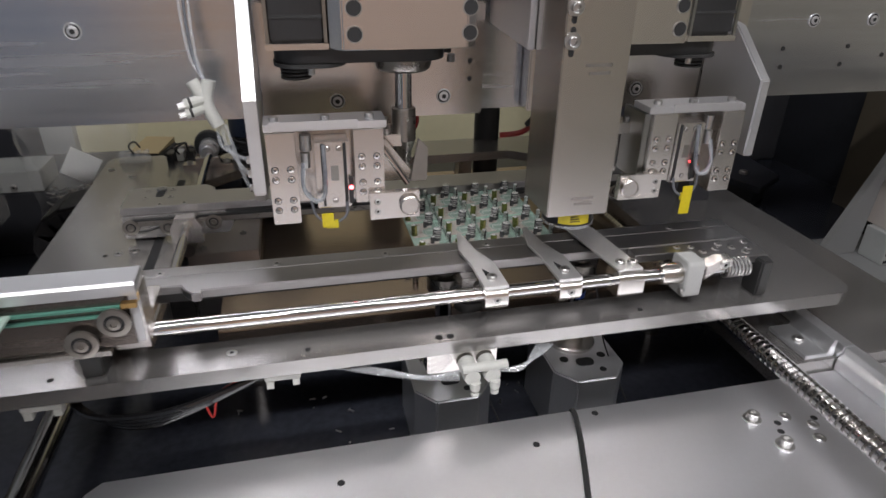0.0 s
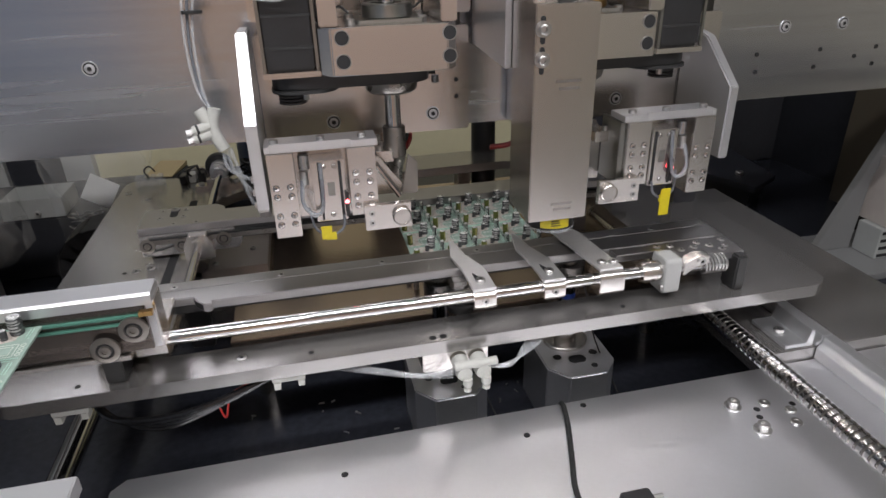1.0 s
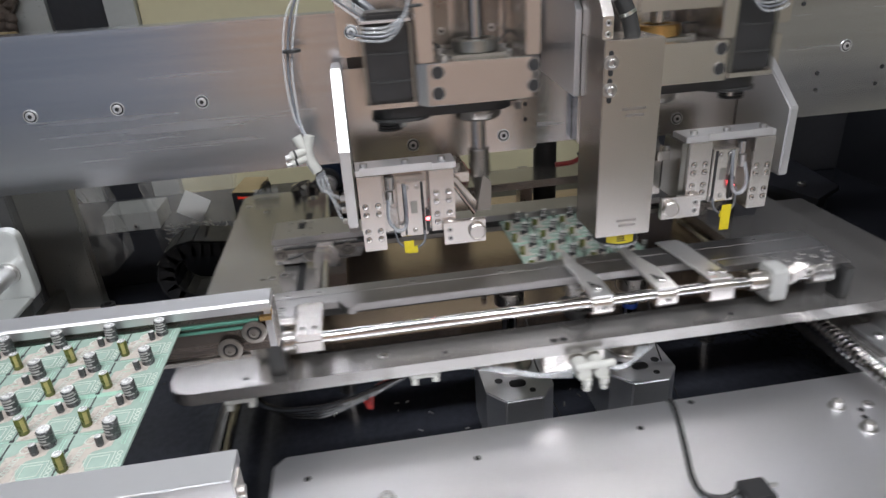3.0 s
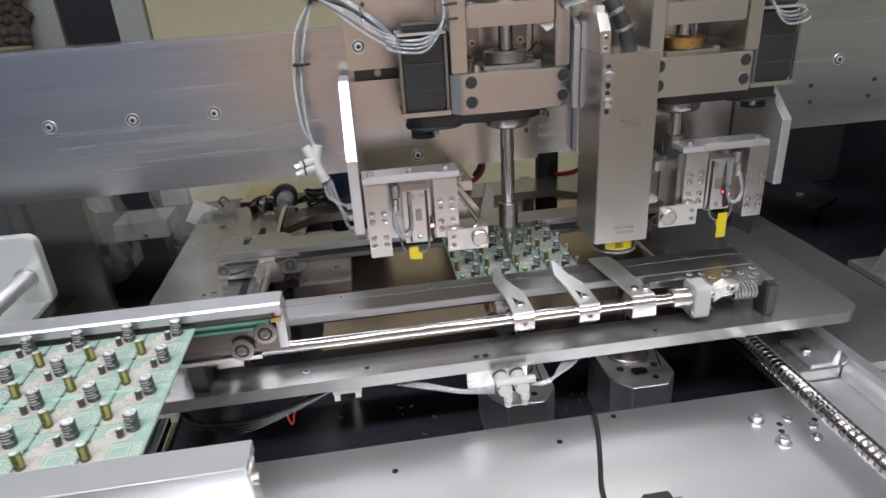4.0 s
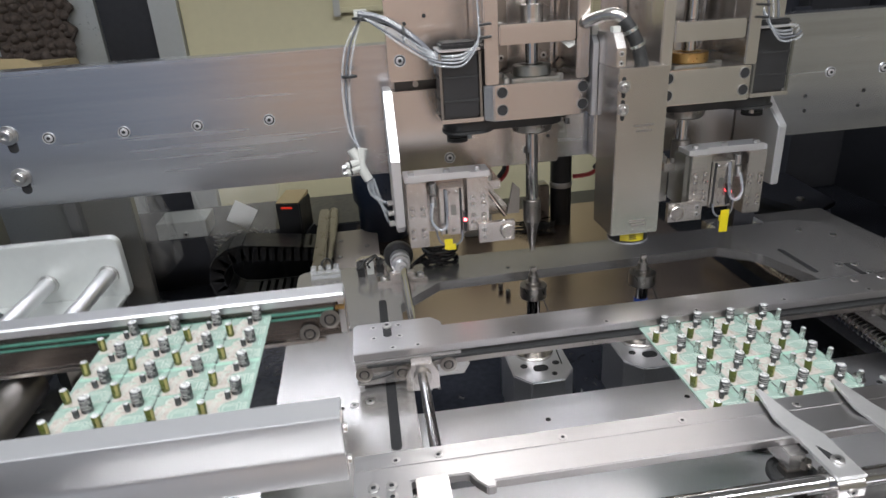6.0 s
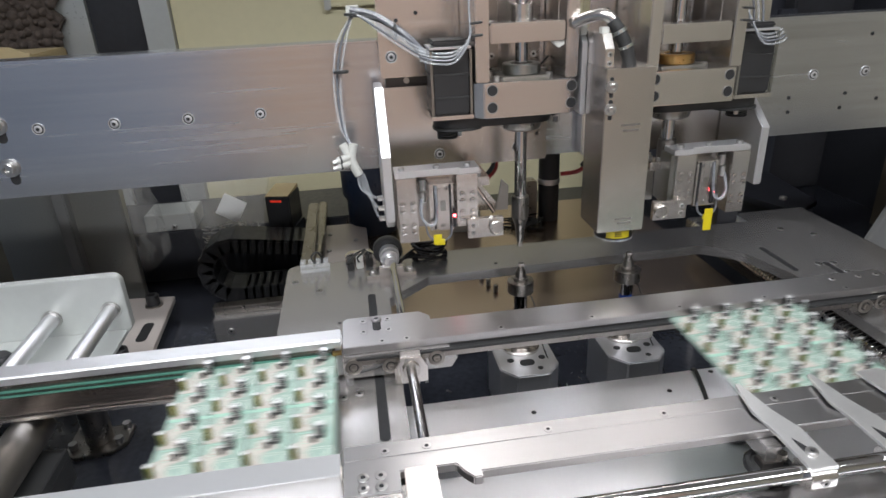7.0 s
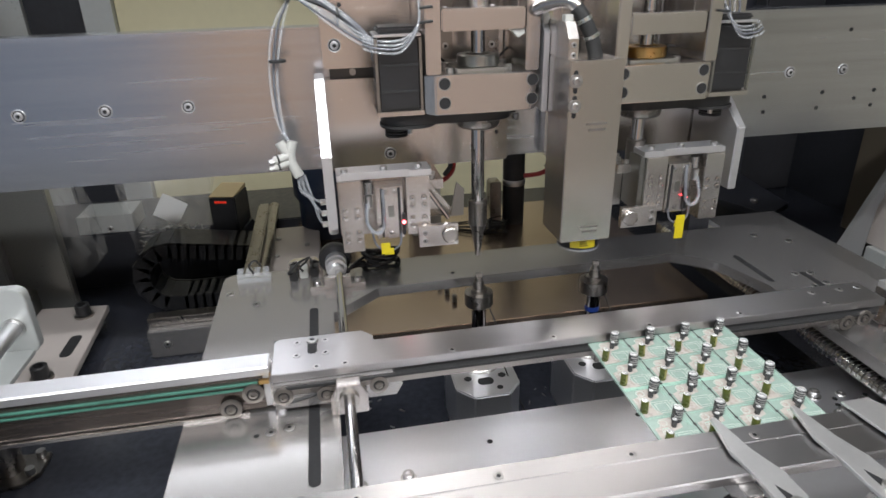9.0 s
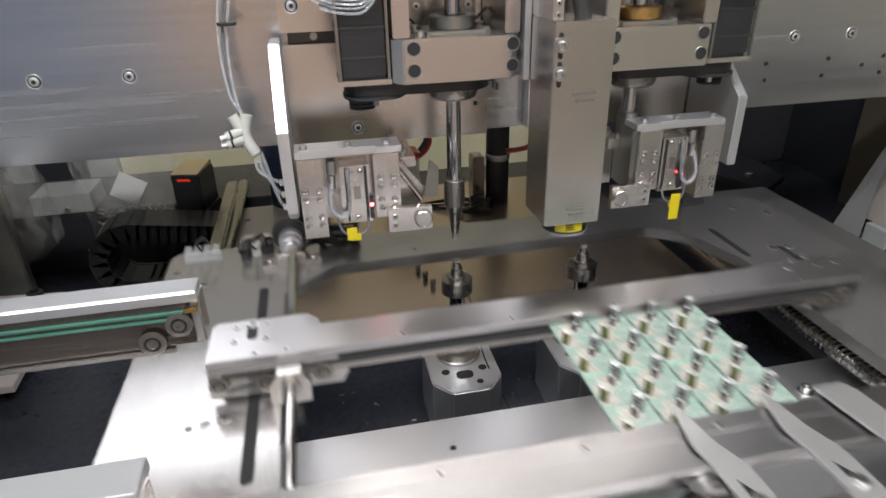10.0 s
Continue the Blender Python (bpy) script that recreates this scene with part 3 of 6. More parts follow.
def build_gripper(x0, flip, label):
    """A small pneumatic gripper unit; x0 is its outer edge, 0.092 m wide."""
    s = -1 if flip else 1
    X = lambda a, b: (x0 + s * a, x0 + s * b) if s > 0 else (x0 + s * b, x0 + s * a)
    c = x0 + s * 0.046
    t = thing("lead_gripper", (c, 0.52, 0.29), label, "gripper", "lead grippers")
    part("back_plate", Mesh().box(*X(0.0, 0.088), 0.528, 0.548, 0.256, 0.321), ALU_BLOCK, t, "", 0.0006)
    bar = part("top_bar", Mesh().box(*X(0.0, 0.092), 0.506, 0.534, 0.3215, 0.3272), CASTALU, t, "", 0.0003)
    part("bar_strip", Mesh().box(*X(0.004, 0.070), 0.5052, 0.5074, 0.3222, 0.3290), SATIN, bar, "", 0.0003)
    for d in (0.008, 0.046, 0.080):
        part("cap_screw", Mesh().lathe((x0 + s * d, 0.516, 0.3272), "z", [(0, 0.0036), (0.003, 0.0036), (0.0036, 0.003)], 12), SCREW, bar)
    outer = part("outer_block", Mesh().box(*X(0.001, 0.022), 0.503, 0.5275, 0.248, 0.3212), ALU_BLOCK, t, "", 0.0005)
    inner = part("inner_block", Mesh().box(*X(0.066, 0.089), 0.503, 0.5275, 0.262, 0.3212), ALU_BLOCK, t, "", 0.0005)
    for blk, base, zs in ((outer, 0.0115, (0.260, 0.268, 0.285, 0.293)), (inner, 0.0775, (0.271, 0.279, 0.292, 0.300))):
        for dx in (-0.0058, 0.0058):
            for z in zs:
                flush_screw(blk, (x0 + s * (base + dx), 0.503, z), 0.0029)
    cyl = part("cylinder", Mesh().box(*X(0.036, 0.0625), 0.506, 0.5275, 0.258, 0.312), ALU_BLOCK, t, "", 0.0006)
    part("groove", Mesh().box(*X(0.0405, 0.0425), 0.5054, 0.5062, 0.260, 0.311), HOLE, cyl)
    part("groove", Mesh().box(*X(0.0575, 0.0600), 0.5054, 0.5062, 0.260, 0.311), HOLE, cyl)
    for dx, z in ((0.0455, 0.307), (0.0545, 0.307), (0.050, 0.264)):
        flush_screw(cyl, (x0 + s * dx, 0.506, z), 0.0022)
    part("name_plate", Mesh().box(*X(0.0475, 0.0535), 0.5056, 0.5061, 0.281, 0.293), GREYPANEL, cyl)
    ld = 0.0405 if flip else 0.0625
    part("sensor", Mesh().box(*X(ld - 0.0017, ld + 0.0016), 0.5030, 0.5056, 0.262, 0.284), BLACK, t)
    part("led", Mesh().lathe((x0 + s * ld, 0.5030, 0.2755), "y", [(0, 0.0018), (-0.0010, 0.0015), (-0.0014, 0.0008)], 12), LED, t, "lit red sensor lamp")
    part("air_port", Mesh().cyl((x0 + s * 0.030, 0.512, 0.305), "z", 0.012, 0.0045, 14), ANOD, t)
    part("air_port", Mesh().cyl((x0 + s * 0.029, 0.510, 0.292), "z", 0.012, 0.0035, 14), SCREW, t)
    for k in range(2):
        o = 0.0025 * k
        part("air_tube", Mesh().tube([(x0 + s * (0.027 + o), 0.508, 0.296 + o), (x0 + s * 0.026, 0.502, 0.278), (x0 + s * 0.034, 0.499 - o, 0.2685), (x0 + s * 0.042, 0.500, 0.274), (x0 + s * 0.043, 0.505, 0.31)], 0.0016), CLEAR if k else GREYTUBE, t)
    part("sensor_wire", Mesh().tube([(x0 + s * 0.059, 0.504, 0.263), (x0 + s * 0.057, 0.502, 0.252), (x0 + s * 0.046, 0.503, 0.246), (x0 + s * 0.034, 0.506, 0.252), (x0 + s * 0.030, 0.512, 0.27)], 0.0011), GREYTUBE, t)
    tape = part("tape", Mesh().box(*(X(0.040, 0.050) if flip else X(0.038, 0.047)), 0.4995, 0.5005, 0.229 if flip else 0.244, 0.256), YELLOW, t, "folded yellow tape tag", 0.0002)
    part("tape_fold", Mesh().box(*X(0.041, 0.0505), 0.5008, 0.5025, 0.2425, 0.249), YELLOW, tape)
    jaw = part("jaw_block", Mesh().box(*X(0.076, 0.116), 0.496, 0.5027, 0.249, 0.2715), ALU_BLOCK, t, "", 0.0005)
    part("jaw_knob", Mesh().lathe((x0 + s * 0.1075, 0.496, 0.2605), "y", [(0, 0.0082), (-0.004, 0.0082), (-0.0048, 0.0072), (-0.0048, 0.0068), (-0.0042, 0.0066)], 24), STEEL, jaw)
    for z in (0.2560, 0.2645):
        screw(jaw, (x0 + s * 0.082, 0.496, z), "y", -1, 0.0026, 0.0010)
    if flip:
        part("backing", Mesh().box(*X(0.0892, 0.0945), 0.508, 0.545, 0.262, 0.3212), GREYPANEL, t, "", 0.0006)
        part("hanger", Mesh().box(*X(0.094, 0.106), 0.546, 0.556, 0.2565, 0.300), ALU_BLOCK, t, "", 0.0006)
    else:
        part("linkage", Mesh().prism([(x0 + 0.0895, 0.306), (x0 + 0.0925, 0.308), (x0 + 0.115, 0.278), (x0 + 0.118, 0.272), (x0 + 0.0895, 0.272)], "y", 0.520, 0.5275), STEEL, t, "", 0.0005)
        part("link_rod", Mesh().tube([(x0 + 0.091, 0.516, 0.300), (x0 + 0.109, 0.512, 0.272)], 0.0022, 10, 1), CHROME, t)
        part("blade", Mesh().prism([(x0 + 0.119, 0.308), (x0 + 0.127, 0.300), (x0 + 0.126, 0.272), (x0 + 0.112, 0.272)], "y", 0.5165, 0.5195), PULLEYSTEEL, t, "", 0.0003)
    top = part("linkage_top", Mesh().box(*X(0.0925, 0.108), 0.530, 0.60, 0.298, 0.308), ALU_BLOCK, t, "", 0.0006)
    for i in range(5):
        part("dowel", Mesh().cyl((x0 + s * (0.096 + 0.004 * (i % 2)), 0.535 + 0.012 * i, 0.308), "z", 0.004, 0.0022, 10), SCREW, top)
    return t


def build_column():
    t = thing("vision_column", (0.203, 0.47, 0.35), "stainless sheet column holding a downward inspection camera", "camera housing")
    h = part("housing", Mesh().box(0.1785, 0.2285, 0.4445, 0.4955, 0.2625, 0.4305), STEEL, t, "brushed stainless cover", 0.0008)
    for z in (0.4140, 0.3925):
        part("washer", Mesh().cyl((0.1840, 0.4444, z), "y", -0.0016, 0.0058, 20), SCREW, h)
        part("bolt", Mesh().lathe((0.1840, 0.4428, z), "y", [(0, 0.0036), (-0.003, 0.0036), (-0.0034, 0.003), (-0.0034, 0.0016), (-0.0015, 0.0016)], 14), SCREW, h)
        part("slot", Mesh().prism(rounded(0.1823, 0.1857, z - 0.0105, z + 0.009, 0.0016), "y", 0.4438, 0.4444), HOLE, h)
    # worn etched marks
    for k, (x, z, w) in enumerate(((0.206, 0.3760, 0.020), (0.207, 0.3705, 0.016), (0.206, 0.2770, 0.018), (0.207, 0.2725, 0.015))):
        part("mark", Mesh().box(x - w / 2, x + w / 2, 0.4441, 0.4444, z - 0.0011, z + 0.0011), ENGRAVE, h)
    part("bracket", Mesh().prism([(0.452, 0.4307), (0.452, 0.448), (0.462, 0.461), (0.598, 0.461), (0.598, 0.385), (0.497, 0.378), (0.497, 0.4307)], "x", 0.1790, 0.1880), ALU_BLOCK, t, "", 0.0005)
    part("bracket_face", Mesh().prism([(0.4975, 0.378), (0.598, 0.385), (0.598, 0.457), (0.505, 0.457), (0.4975, 0.450)], "x", 0.1730, 0.1786), CASTALU, t, "", 0.0005)
    screw(t, (0.1835, 0.452, 0.4345), "y", -1, 0.0024, 0.0008)
    screw(t, (0.1835, 0.452, 0.4430), "y", -1, 0.0024, 0.0008)
    for cy in (0.505, 0.535, 0.565):
        part("cable_tie_mount", Mesh().box(0.172, 0.1785, cy - 0.004, cy + 0.004, 0.4572, 0.4665), WHITE, t, "", 0.0008)
    cam_b = part("camera_body", Mesh().cyl((0.2075, 0.470, 0.2505), "z", 0.0118, 0.0205, 36), BLACK, t, "black lens barrel")
    part("lens_rim", Mesh().lathe((0.2075, 0.470, 0.2482), "z", [(0, 0.0190), (0, 0.0210), (0.0022, 0.0212), (0.0022, 0.0195)], 36), CLEAR, cam_b)
    # yellow label wrapped round the barrel
    vs, fs = [], []
    for i in range(9):
        a = radians(-134 + 9 * i)
        for z in (0.2522, 0.2616):
            vs.append((0.2075 + 0.0208 * math.cos(a), 0.470 + 0.0208 * math.sin(a), z))
    for i in range(8):
        fs.append((2 * i, 2 * i + 2, 2 * i + 3, 2 * i + 1))
    lab = part("label", Mesh().add(vs, fs), YELLOW, cam_b, "yellow paper label")
    for k in range(3):
        z = 0.2552 + 0.0021 * k
        part("print_bar", Mesh().box(0.2005, 0.2090 - 0.001 * k, 0.4487, 0.4490, z - 0.0004, z + 0.0004), LABELBAR, lab)
    # corrugated cable to the camera
    part("cable", Mesh().tube([(0.1925, 0.474, 0.4720), (0.1990, 0.471, 0.4620), (0.2065, 0.469, 0.4470), (0.2125, 0.468, 0.4250)], 0.0066, 14), RUBBER, t, "black sleeved camera cable")
    part("elbow", Mesh().tube([(0.165, 0.50, 0.4690), (0.172, 0.492, 0.4735), (0.183, 0.480, 0.4770), (0.1905, 0.475, 0.4745), (0.1945, 0.473, 0.4690)], 0.0062, 14), STEEL, t, "silver elbow connector")
    for p, q in (((0.1985, 0.4712, 0.4630), (0.2000, 0.4706, 0.4600)), ((0.2055, 0.4692, 0.4492), (0.2067, 0.4690, 0.4466))):
        part("cable_band", Mesh().tube([p, q], 0.0071, 14), SILVER, t)
    part("cable_tie_mount", Mesh().box(0.180, 0.187, 0.466, 0.474, 0.4612, 0.4665), WHITE, t)
    return t


def build_hoses():
    t = thing("hose_bundle", (-0.03, 0.58, 0.45), "clear air hoses and grey cables tied in a loop", "hoses")
    for k in range(4):
        o = 0.003 * k
        part("hose", Mesh().tube([(-0.052 + o, 0.585, 0.485 - o * 0.6), (-0.02, 0.566 - o, 0.470 - o), (0.006, 0.536 - o, 0.4535 - o), (0.022, 0.522 - o, 0.4480 - o)], 0.0011, 8), GREYTUBE if k == 2 else CLEAR, t)
    for k in range(3):
        o = 0.0045 * k
        part("hose", Mesh().tube([(-0.052, 0.588 + o * 0.3, 0.486), (-0.064 - o, 0.588, 0.455), (-0.074 - o * 0.8, 0.586, 0.41), (-0.074 - o * 0.5, 0.578, 0.365), (-0.068, 0.57, 0.345)], 0.0013, 8), CLEAR if k != 1 else GREYTUBE, t)
    part("cable", Mesh().tube([(-0.055, 0.60, 0.488), (-0.03, 0.59, 0.482), (0.0, 0.572, 0.462), (0.02, 0.566, 0.44), (0.022, 0.56, 0.425)], 0.0034, 8), GREYTUBE, t)
    part("cable", Mesh().tube([(-0.055, 0.596, 0.484), (-0.02, 0.586, 0.474), (0.006, 0.57, 0.452), (0.02, 0.56, 0.434)], 0.0022, 8), RUBBER, t)
    for p in ((-0.054, 0.590, 0.484), (-0.072, 0.587, 0.425), (-0.010, 0.572, 0.466)):
        part("tie", Mesh().lathe(p, "x" if p[0] > -0.02 else "z", [(-0.0012, 0.0085), (0.0012, 0.0085)], 14), RUBBER, t)
    part("clip", Mesh().box(-0.060, -0.046, 0.5995, 0.6195, 0.480, 0.492), WHITE, t)
    f = thing("air_fitting", (-0.075, 0.565, 0.335), "white push-in pneumatic Y fitting with side plugs", "air fitting")
    part("body", Mesh().tube([(-0.066, 0.570, 0.348), (-0.070, 0.568, 0.330), (-0.063, 0.566, 0.312)], 0.0055, 12), WHITE, f)
    part("branch", Mesh().tube([(-0.079, 0.570, 0.348), (-0.072, 0.568, 0.334)], 0.0052, 12), WHITE, f)
    for k in range(2):
        z = 0.327 + 0.007 * k
        part("plug", Mesh().tube([(-0.072, 0.566, z), (-0.086, 0.562, z - 0.003)], 0.0042, 10), WHITE, f)
        part("plug_ring", Mesh().tube([(-0.081, 0.5635, z - 0.0018), (-0.083, 0.563, z - 0.0022)], 0.0046, 10), RUBBER, f)
        part("plug_end", Mesh().tube([(-0.086, 0.562, z - 0.003), (-0.091, 0.5605, z - 0.004)], 0.0026, 8), SCREW, f)
    for k in range(3):
        part("hose", Mesh().tube([(-0.064 + 0.003 * k, 0.566, 0.313), (-0.062 + 0.004 * k, 0.562, 0.296), (-0.046, 0.560, 0.285 - 0.011 * k), (-0.037, 0.560, 0.283 - 0.012 * k)], 0.0017, 8), CLEAR, f)
        part("connector", Mesh().cyl((-0.0445, 0.560, 0.2835 - 0.0125 * k), "x", 0.0075, 0.0032, 10), SCREW, f)
    # bundle on the second head
    t = thing("hose_bundle", (0.38, 0.57, 0.46), "looped clear air hoses beside the second head", "hoses")
    for k in range(5):
        o = 0.0035 * k
        part("hose", Mesh().tube([(0.356 + o, 0.56, 0.54), (0.372 + o, 0.55 - o, 0.49), (0.378 + o * 0.6, 0.545 - o, 0.455 - o), (0.364 - o, 0.546, 0.442 + o), (0.352, 0.55, 0.46)], 0.0013, 8), CLEAR if k % 2 else GREYTUBE, t)
    # red wires behind the heads
    for sx in (0.0, 0.13):
        w = thing("red_wire_loop", (0.105 + sx, 0.66, 0.28), "red and black wires hanging behind the head", "wires")
        part("wire", Mesh().tube([(0.110 + sx, 0.64, 0.31), (0.116 + sx, 0.645, 0.285), (0.104 + sx, 0.655, 0.266), (0.080 + sx, 0.66, 0.262)], 0.0030, 8), REDWIRE, w)
        part("wire", Mesh().tube([(0.108 + sx, 0.64, 0.315), (0.112 + sx, 0.642, 0.29), (0.106 + sx, 0.65, 0.275)], 0.0030, 8), RUBBER, w)


# ---- moving table ----
def pulley(parent, x, y, z, r=0.0085, name="pulley"):
    p = part(name, Mesh().lathe((x, y, z), "y", [(0, r * 0.8), (0, r), (-0.0018, r), (-0.0022, r * 0.85), (-0.0022, r * 0.62), (-0.0012, r * 0.6)], 24), PULLEYSTEEL, parent, "steel belt pulley with bearing")
    part("bearing", Mesh().lathe((x, y - 0.0012, z), "y", [(0, r * 0.6), (-0.0002, r * 0.6)], 20), HOLE, p)
    part("hub", Mesh().lathe((x, y - 0.0012, z), "y", [(0, r * 0.42), (-0.002, r * 0.42), (-0.0022, r * 0.2), (-0.001, r * 0.18)], 16), PULLEYSTEEL, p)
    return p


def build_table():
    t = thing("work_table", (0.20, 0.37, 0.175), "grey anodised sliding work table with two conveyor rails and clamping shaft", "machine table")
    # C-shaped plate: four strips round the opening
    Z0, Z1 = 0.163, 0.175
    out = [(-0.165, 0.151), (-0.1623, 0.141), (-0.155, 0.1337), (-0.145, 0.131), (0.540, 0.131), (0.550, 0.1337), (0.5573, 0.141), (0.560, 0.151), (0.560, 0.590), (0.556, 0.606), (0.545, 0.622), (0.522, 0.634), (-0.152, 0.634), (-0.160, 0.6315), (-0.165, 0.626), (-0.167, 0.618)]
    inn = [(-0.042, 0.167), (0.437, 0.167), (0.437, 0.468), (0.419, 0.530), (0.408, 0.546), (0.376, 0.570), (0.010, 0.562), (-0.042, 0.515)]
    bm = bmesh.new()
    rings = []
    for z in (Z0, Z1):
        vo = [bm.verts.new((x, y, z)) for x, y in out]
        vi = [bm.verts.new((x, y, z)) for x, y in inn]
        eo = [bm.edges.new((vo[i], vo[(i + 1) % len(vo)])) for i in range(len(vo))]
        ei = [bm.edges.new((vi[i], vi[(i + 1) % len(vi)])) for i in range(len(vi))]
        bmesh.ops.triangle_fill(bm, use_beauty=True, edges=eo + ei)
        rings.append((vo, vi))
    for k in (0, 1):
        a, b = rings[0][k], rings[1][k]
        for i in range(len(a)):
            j = (i + 1) % len(a)
            bm.faces.new((a[i], a[j], b[j], b[i]))
    mesh = Mesh()
    bm.verts.index_update()
    mesh.add([v.co for v in bm.verts], [tuple(v.index for v in f.verts) for f in bm.faces])
    bm.free()
    plate = part("plate", mesh, ANOD, t, "grey anodised table plate with rounded corners")
    part("slot", Mesh().prism(rounded(-0.067, -0.058, 0.270, 0.530, 0.0045), "z", 0.1740, 0.1754), HOLE, plate)
    part("slot", Mesh().prism(rounded(0.443, 0.450, 0.474, 0.546, 0.0034), "z", 0.1740, 0.1754), HOLE, plate)
    part("slot", Mesh().prism(rounded(0.4895, 0.4965, 0.452, 0.488, 0.0034), "z", 0.1740, 0.1754), HOLE, plate)
    part("slot", Mesh().prism(rounded(0.503, 0.523, 0.4435, 0.4505, 0.0034), "z", 0.1740, 0.1754), HOLE, plate)
    for x, y in ((-0.155, 0.584), (-0.1245, 0.553), (0.509, 0.5965), (0.540, 0.570), (0.484, 0.486), (0.502, 0.484), (0.484, 0.4535), (0.502, 0.459), (-0.082, 0.338), (-0.096, 0.335), (0.482, 0.430), (0.506, 0.425), (0.02, 0.150)):
        screw(plate, (x, y, Z1), "z", 1, 0.0040, 0.0008)
    for x, y in ((-0.107, 0.333), (0.075, 0.143), (0.350, 0.143), (-0.10, 0.143), (-0.10, 0.47), (0.10, 0.580)):
        part("pin_hole", Mesh().cyl((x, y, Z1 - 0.0003), "z", 0.0006, 0.0022, 10), HOLE, plate)
    for x in (0.085, 0.094):
        part("pin_hole", Mesh().cyl((x + 0.09, 0.138, Z1 - 0.0003), "z", 0.0006, 0.0030, 12), HOLE, plate)
    # rear rail
    zr0, zr1 = 0.2035, 0.2110
    pts = [(-0.093, 0.3600), (0.474, 0.3600), (0.474, 0.396), (-0.008, 0.396), (-0.008, 0.404), (-0.017, 0.414), (-0.089, 0.414), (-0.093, 0.410)]
    rear = part("rear_rail", Mesh().prism(pts, "z", zr0, zr1), RAIL, t, "grey anodised rear conveyor rail", 0.0008)
    part("rail_lip", Mesh().box(-0.0925, 0.4735, 0.3592, 0.3730, 0.2036, 0.2112), RAIL, rear, "", 0.0006)
    part("rail_body", Mesh().box(-0.090, 0.470, 0.3605, 0.3680, 0.190, 0.2034), GRAPHITE, rear)
    part("belt", Mesh().box(-0.082, 0.462, 0.3545, 0.3604, 0.1985, 0.2008), RUBBER, rear)
    part("belt_guide", Mesh().box(-0.082, 0.462, 0.3560, 0.3604, 0.1925, 0.1983), DARKSTEEL, rear)
    for x, z in ((-0.085, 0.1925), (-0.051, 0.1900), (-0.008, 0.1925), (0.432, 0.193), (0.450, 0.1955)):
        pulley(rear, x, 0.3560, z, 0.0078)
    part("belt_run", Mesh().tube([(-0.080, 0.3555, 0.186), (-0.062, 0.3555, 0.190), (-0.050, 0.3555, 0.1975)], 0.0012, 6), RUBBER, rear)
    part("pulley_bar", Mesh().prism([(-0.092, 0.180), (0.006, 0.180), (0.012, 0.190), (0.004, 0.2034), (-0.092, 0.2034)], "y", 0.3562, 0.3604), ANOD, rear)
    for i in range(6):
        screw(rear, (-0.034 + 0.0897 * i, 0.3645, 0.2112), "z", 1, 0.0034, 0.0005)
    screw(rear, (-0.057, 0.3645, 0.2112), "z", 1, 0.0034, 0.0005)
    part("clamp_slot", Mesh().prism(rounded(-0.0645, -0.0565, 0.385, 0.408, 0.0035), "z", 0.2105, 0.2113), HOLE, rear)
    screw(rear, (-0.0605, 0.4045, 0.2113), "z", 1, 0.0052, 0.0022)
    for dx in (-0.013, 0.011):
        for y in (0.404, 0.384):
            screw(rear, (-0.0605 + dx, y, 0.2112), "z", 1, 0.0033, 0.0006)
    for x in (0.415, 0.445, 0.465):
        screw(rear, (x, 0.385, 0.2112), "z", 1, 0.0033, 0.0006)
    for x in (-0.075, 0.20, 0.44):
        part("rail_foot", Mesh().box(x - 0.012, x + 0.012, 0.3685, 0.392, 0.176, 0.2034), ANOD, rear)

    # front rail
    pts = [(-0.093, 0.178), (-0.055, 0.178), (-0.055, 0.196), (-0.016, 0.196), (-0.012, 0.188), (-0.006, 0.181), (0.000, 0.181), (0.000, 0.186), (0.474, 0.186), (0.474, 0.2115), (-0.093, 0.2115)]
    front = part("front_rail", Mesh().prism(pts, "z", zr0, zr1), RAIL, t, "grey anodised front conveyor rail", 0.0008)
    part("rail_lip", Mesh().box(-0.0925, 0.4735, 0.2112, 0.2268, 0.2036, 0.2112), RAIL, front, "", 0.0006)
    part("rail_body", Mesh().box(-0.090, 0.470, 0.200, 0.2095, 0.1945, 0.2034), GRAPHITE, front)
    part("belt_guide", Mesh().box(-0.082, 0.462, 0.2100, 0.2240, 0.1965, 0.2008), RUBBER, front)
    for i in range(6):
        screw(front, (-0.034 + 0.0897 * i, 0.2170, 0.2113), "z", 1, 0.0034, 0.0005)
    screw(front, (-0.064, 0.2170, 0.2113), "z", 1, 0.0034, 0.0005)
    for dx in (-0.080, -0.068):
        for y in (0.184, 0.194):
            screw(front, (dx, y, 0.2112), "z", 1, 0.0040, 0.0010)
    for x in (-0.078, 0.44):
        part("rail_foot", Mesh().box(x - 0.012, x + 0.012, 0.178, 0.1995, 0.176, 0.2034), ANOD, front)
    # end block with pulleys
    part("end_block", Mesh().box(-0.093, -0.055, 0.1660, 0.1778, 0.178, 0.2105), ALU_BLOCK, front, "", 0.0008)
    part("fork", Mesh().box(-0.052, -0.030, 0.140, 0.1960, 0.2060, 0.2135), ALU_BLOCK, t, "", 0.0008)
    part("fork_leg", Mesh().box(-0.052, -0.030, 0.140, 0.1465, 0.196, 0.2058), ALU_BLOCK, t)
    for dx in (-0.046, -0.036):
        screw(t, (dx, 0.150, 0.2136), "z", 1, 0.0025, 0.001)
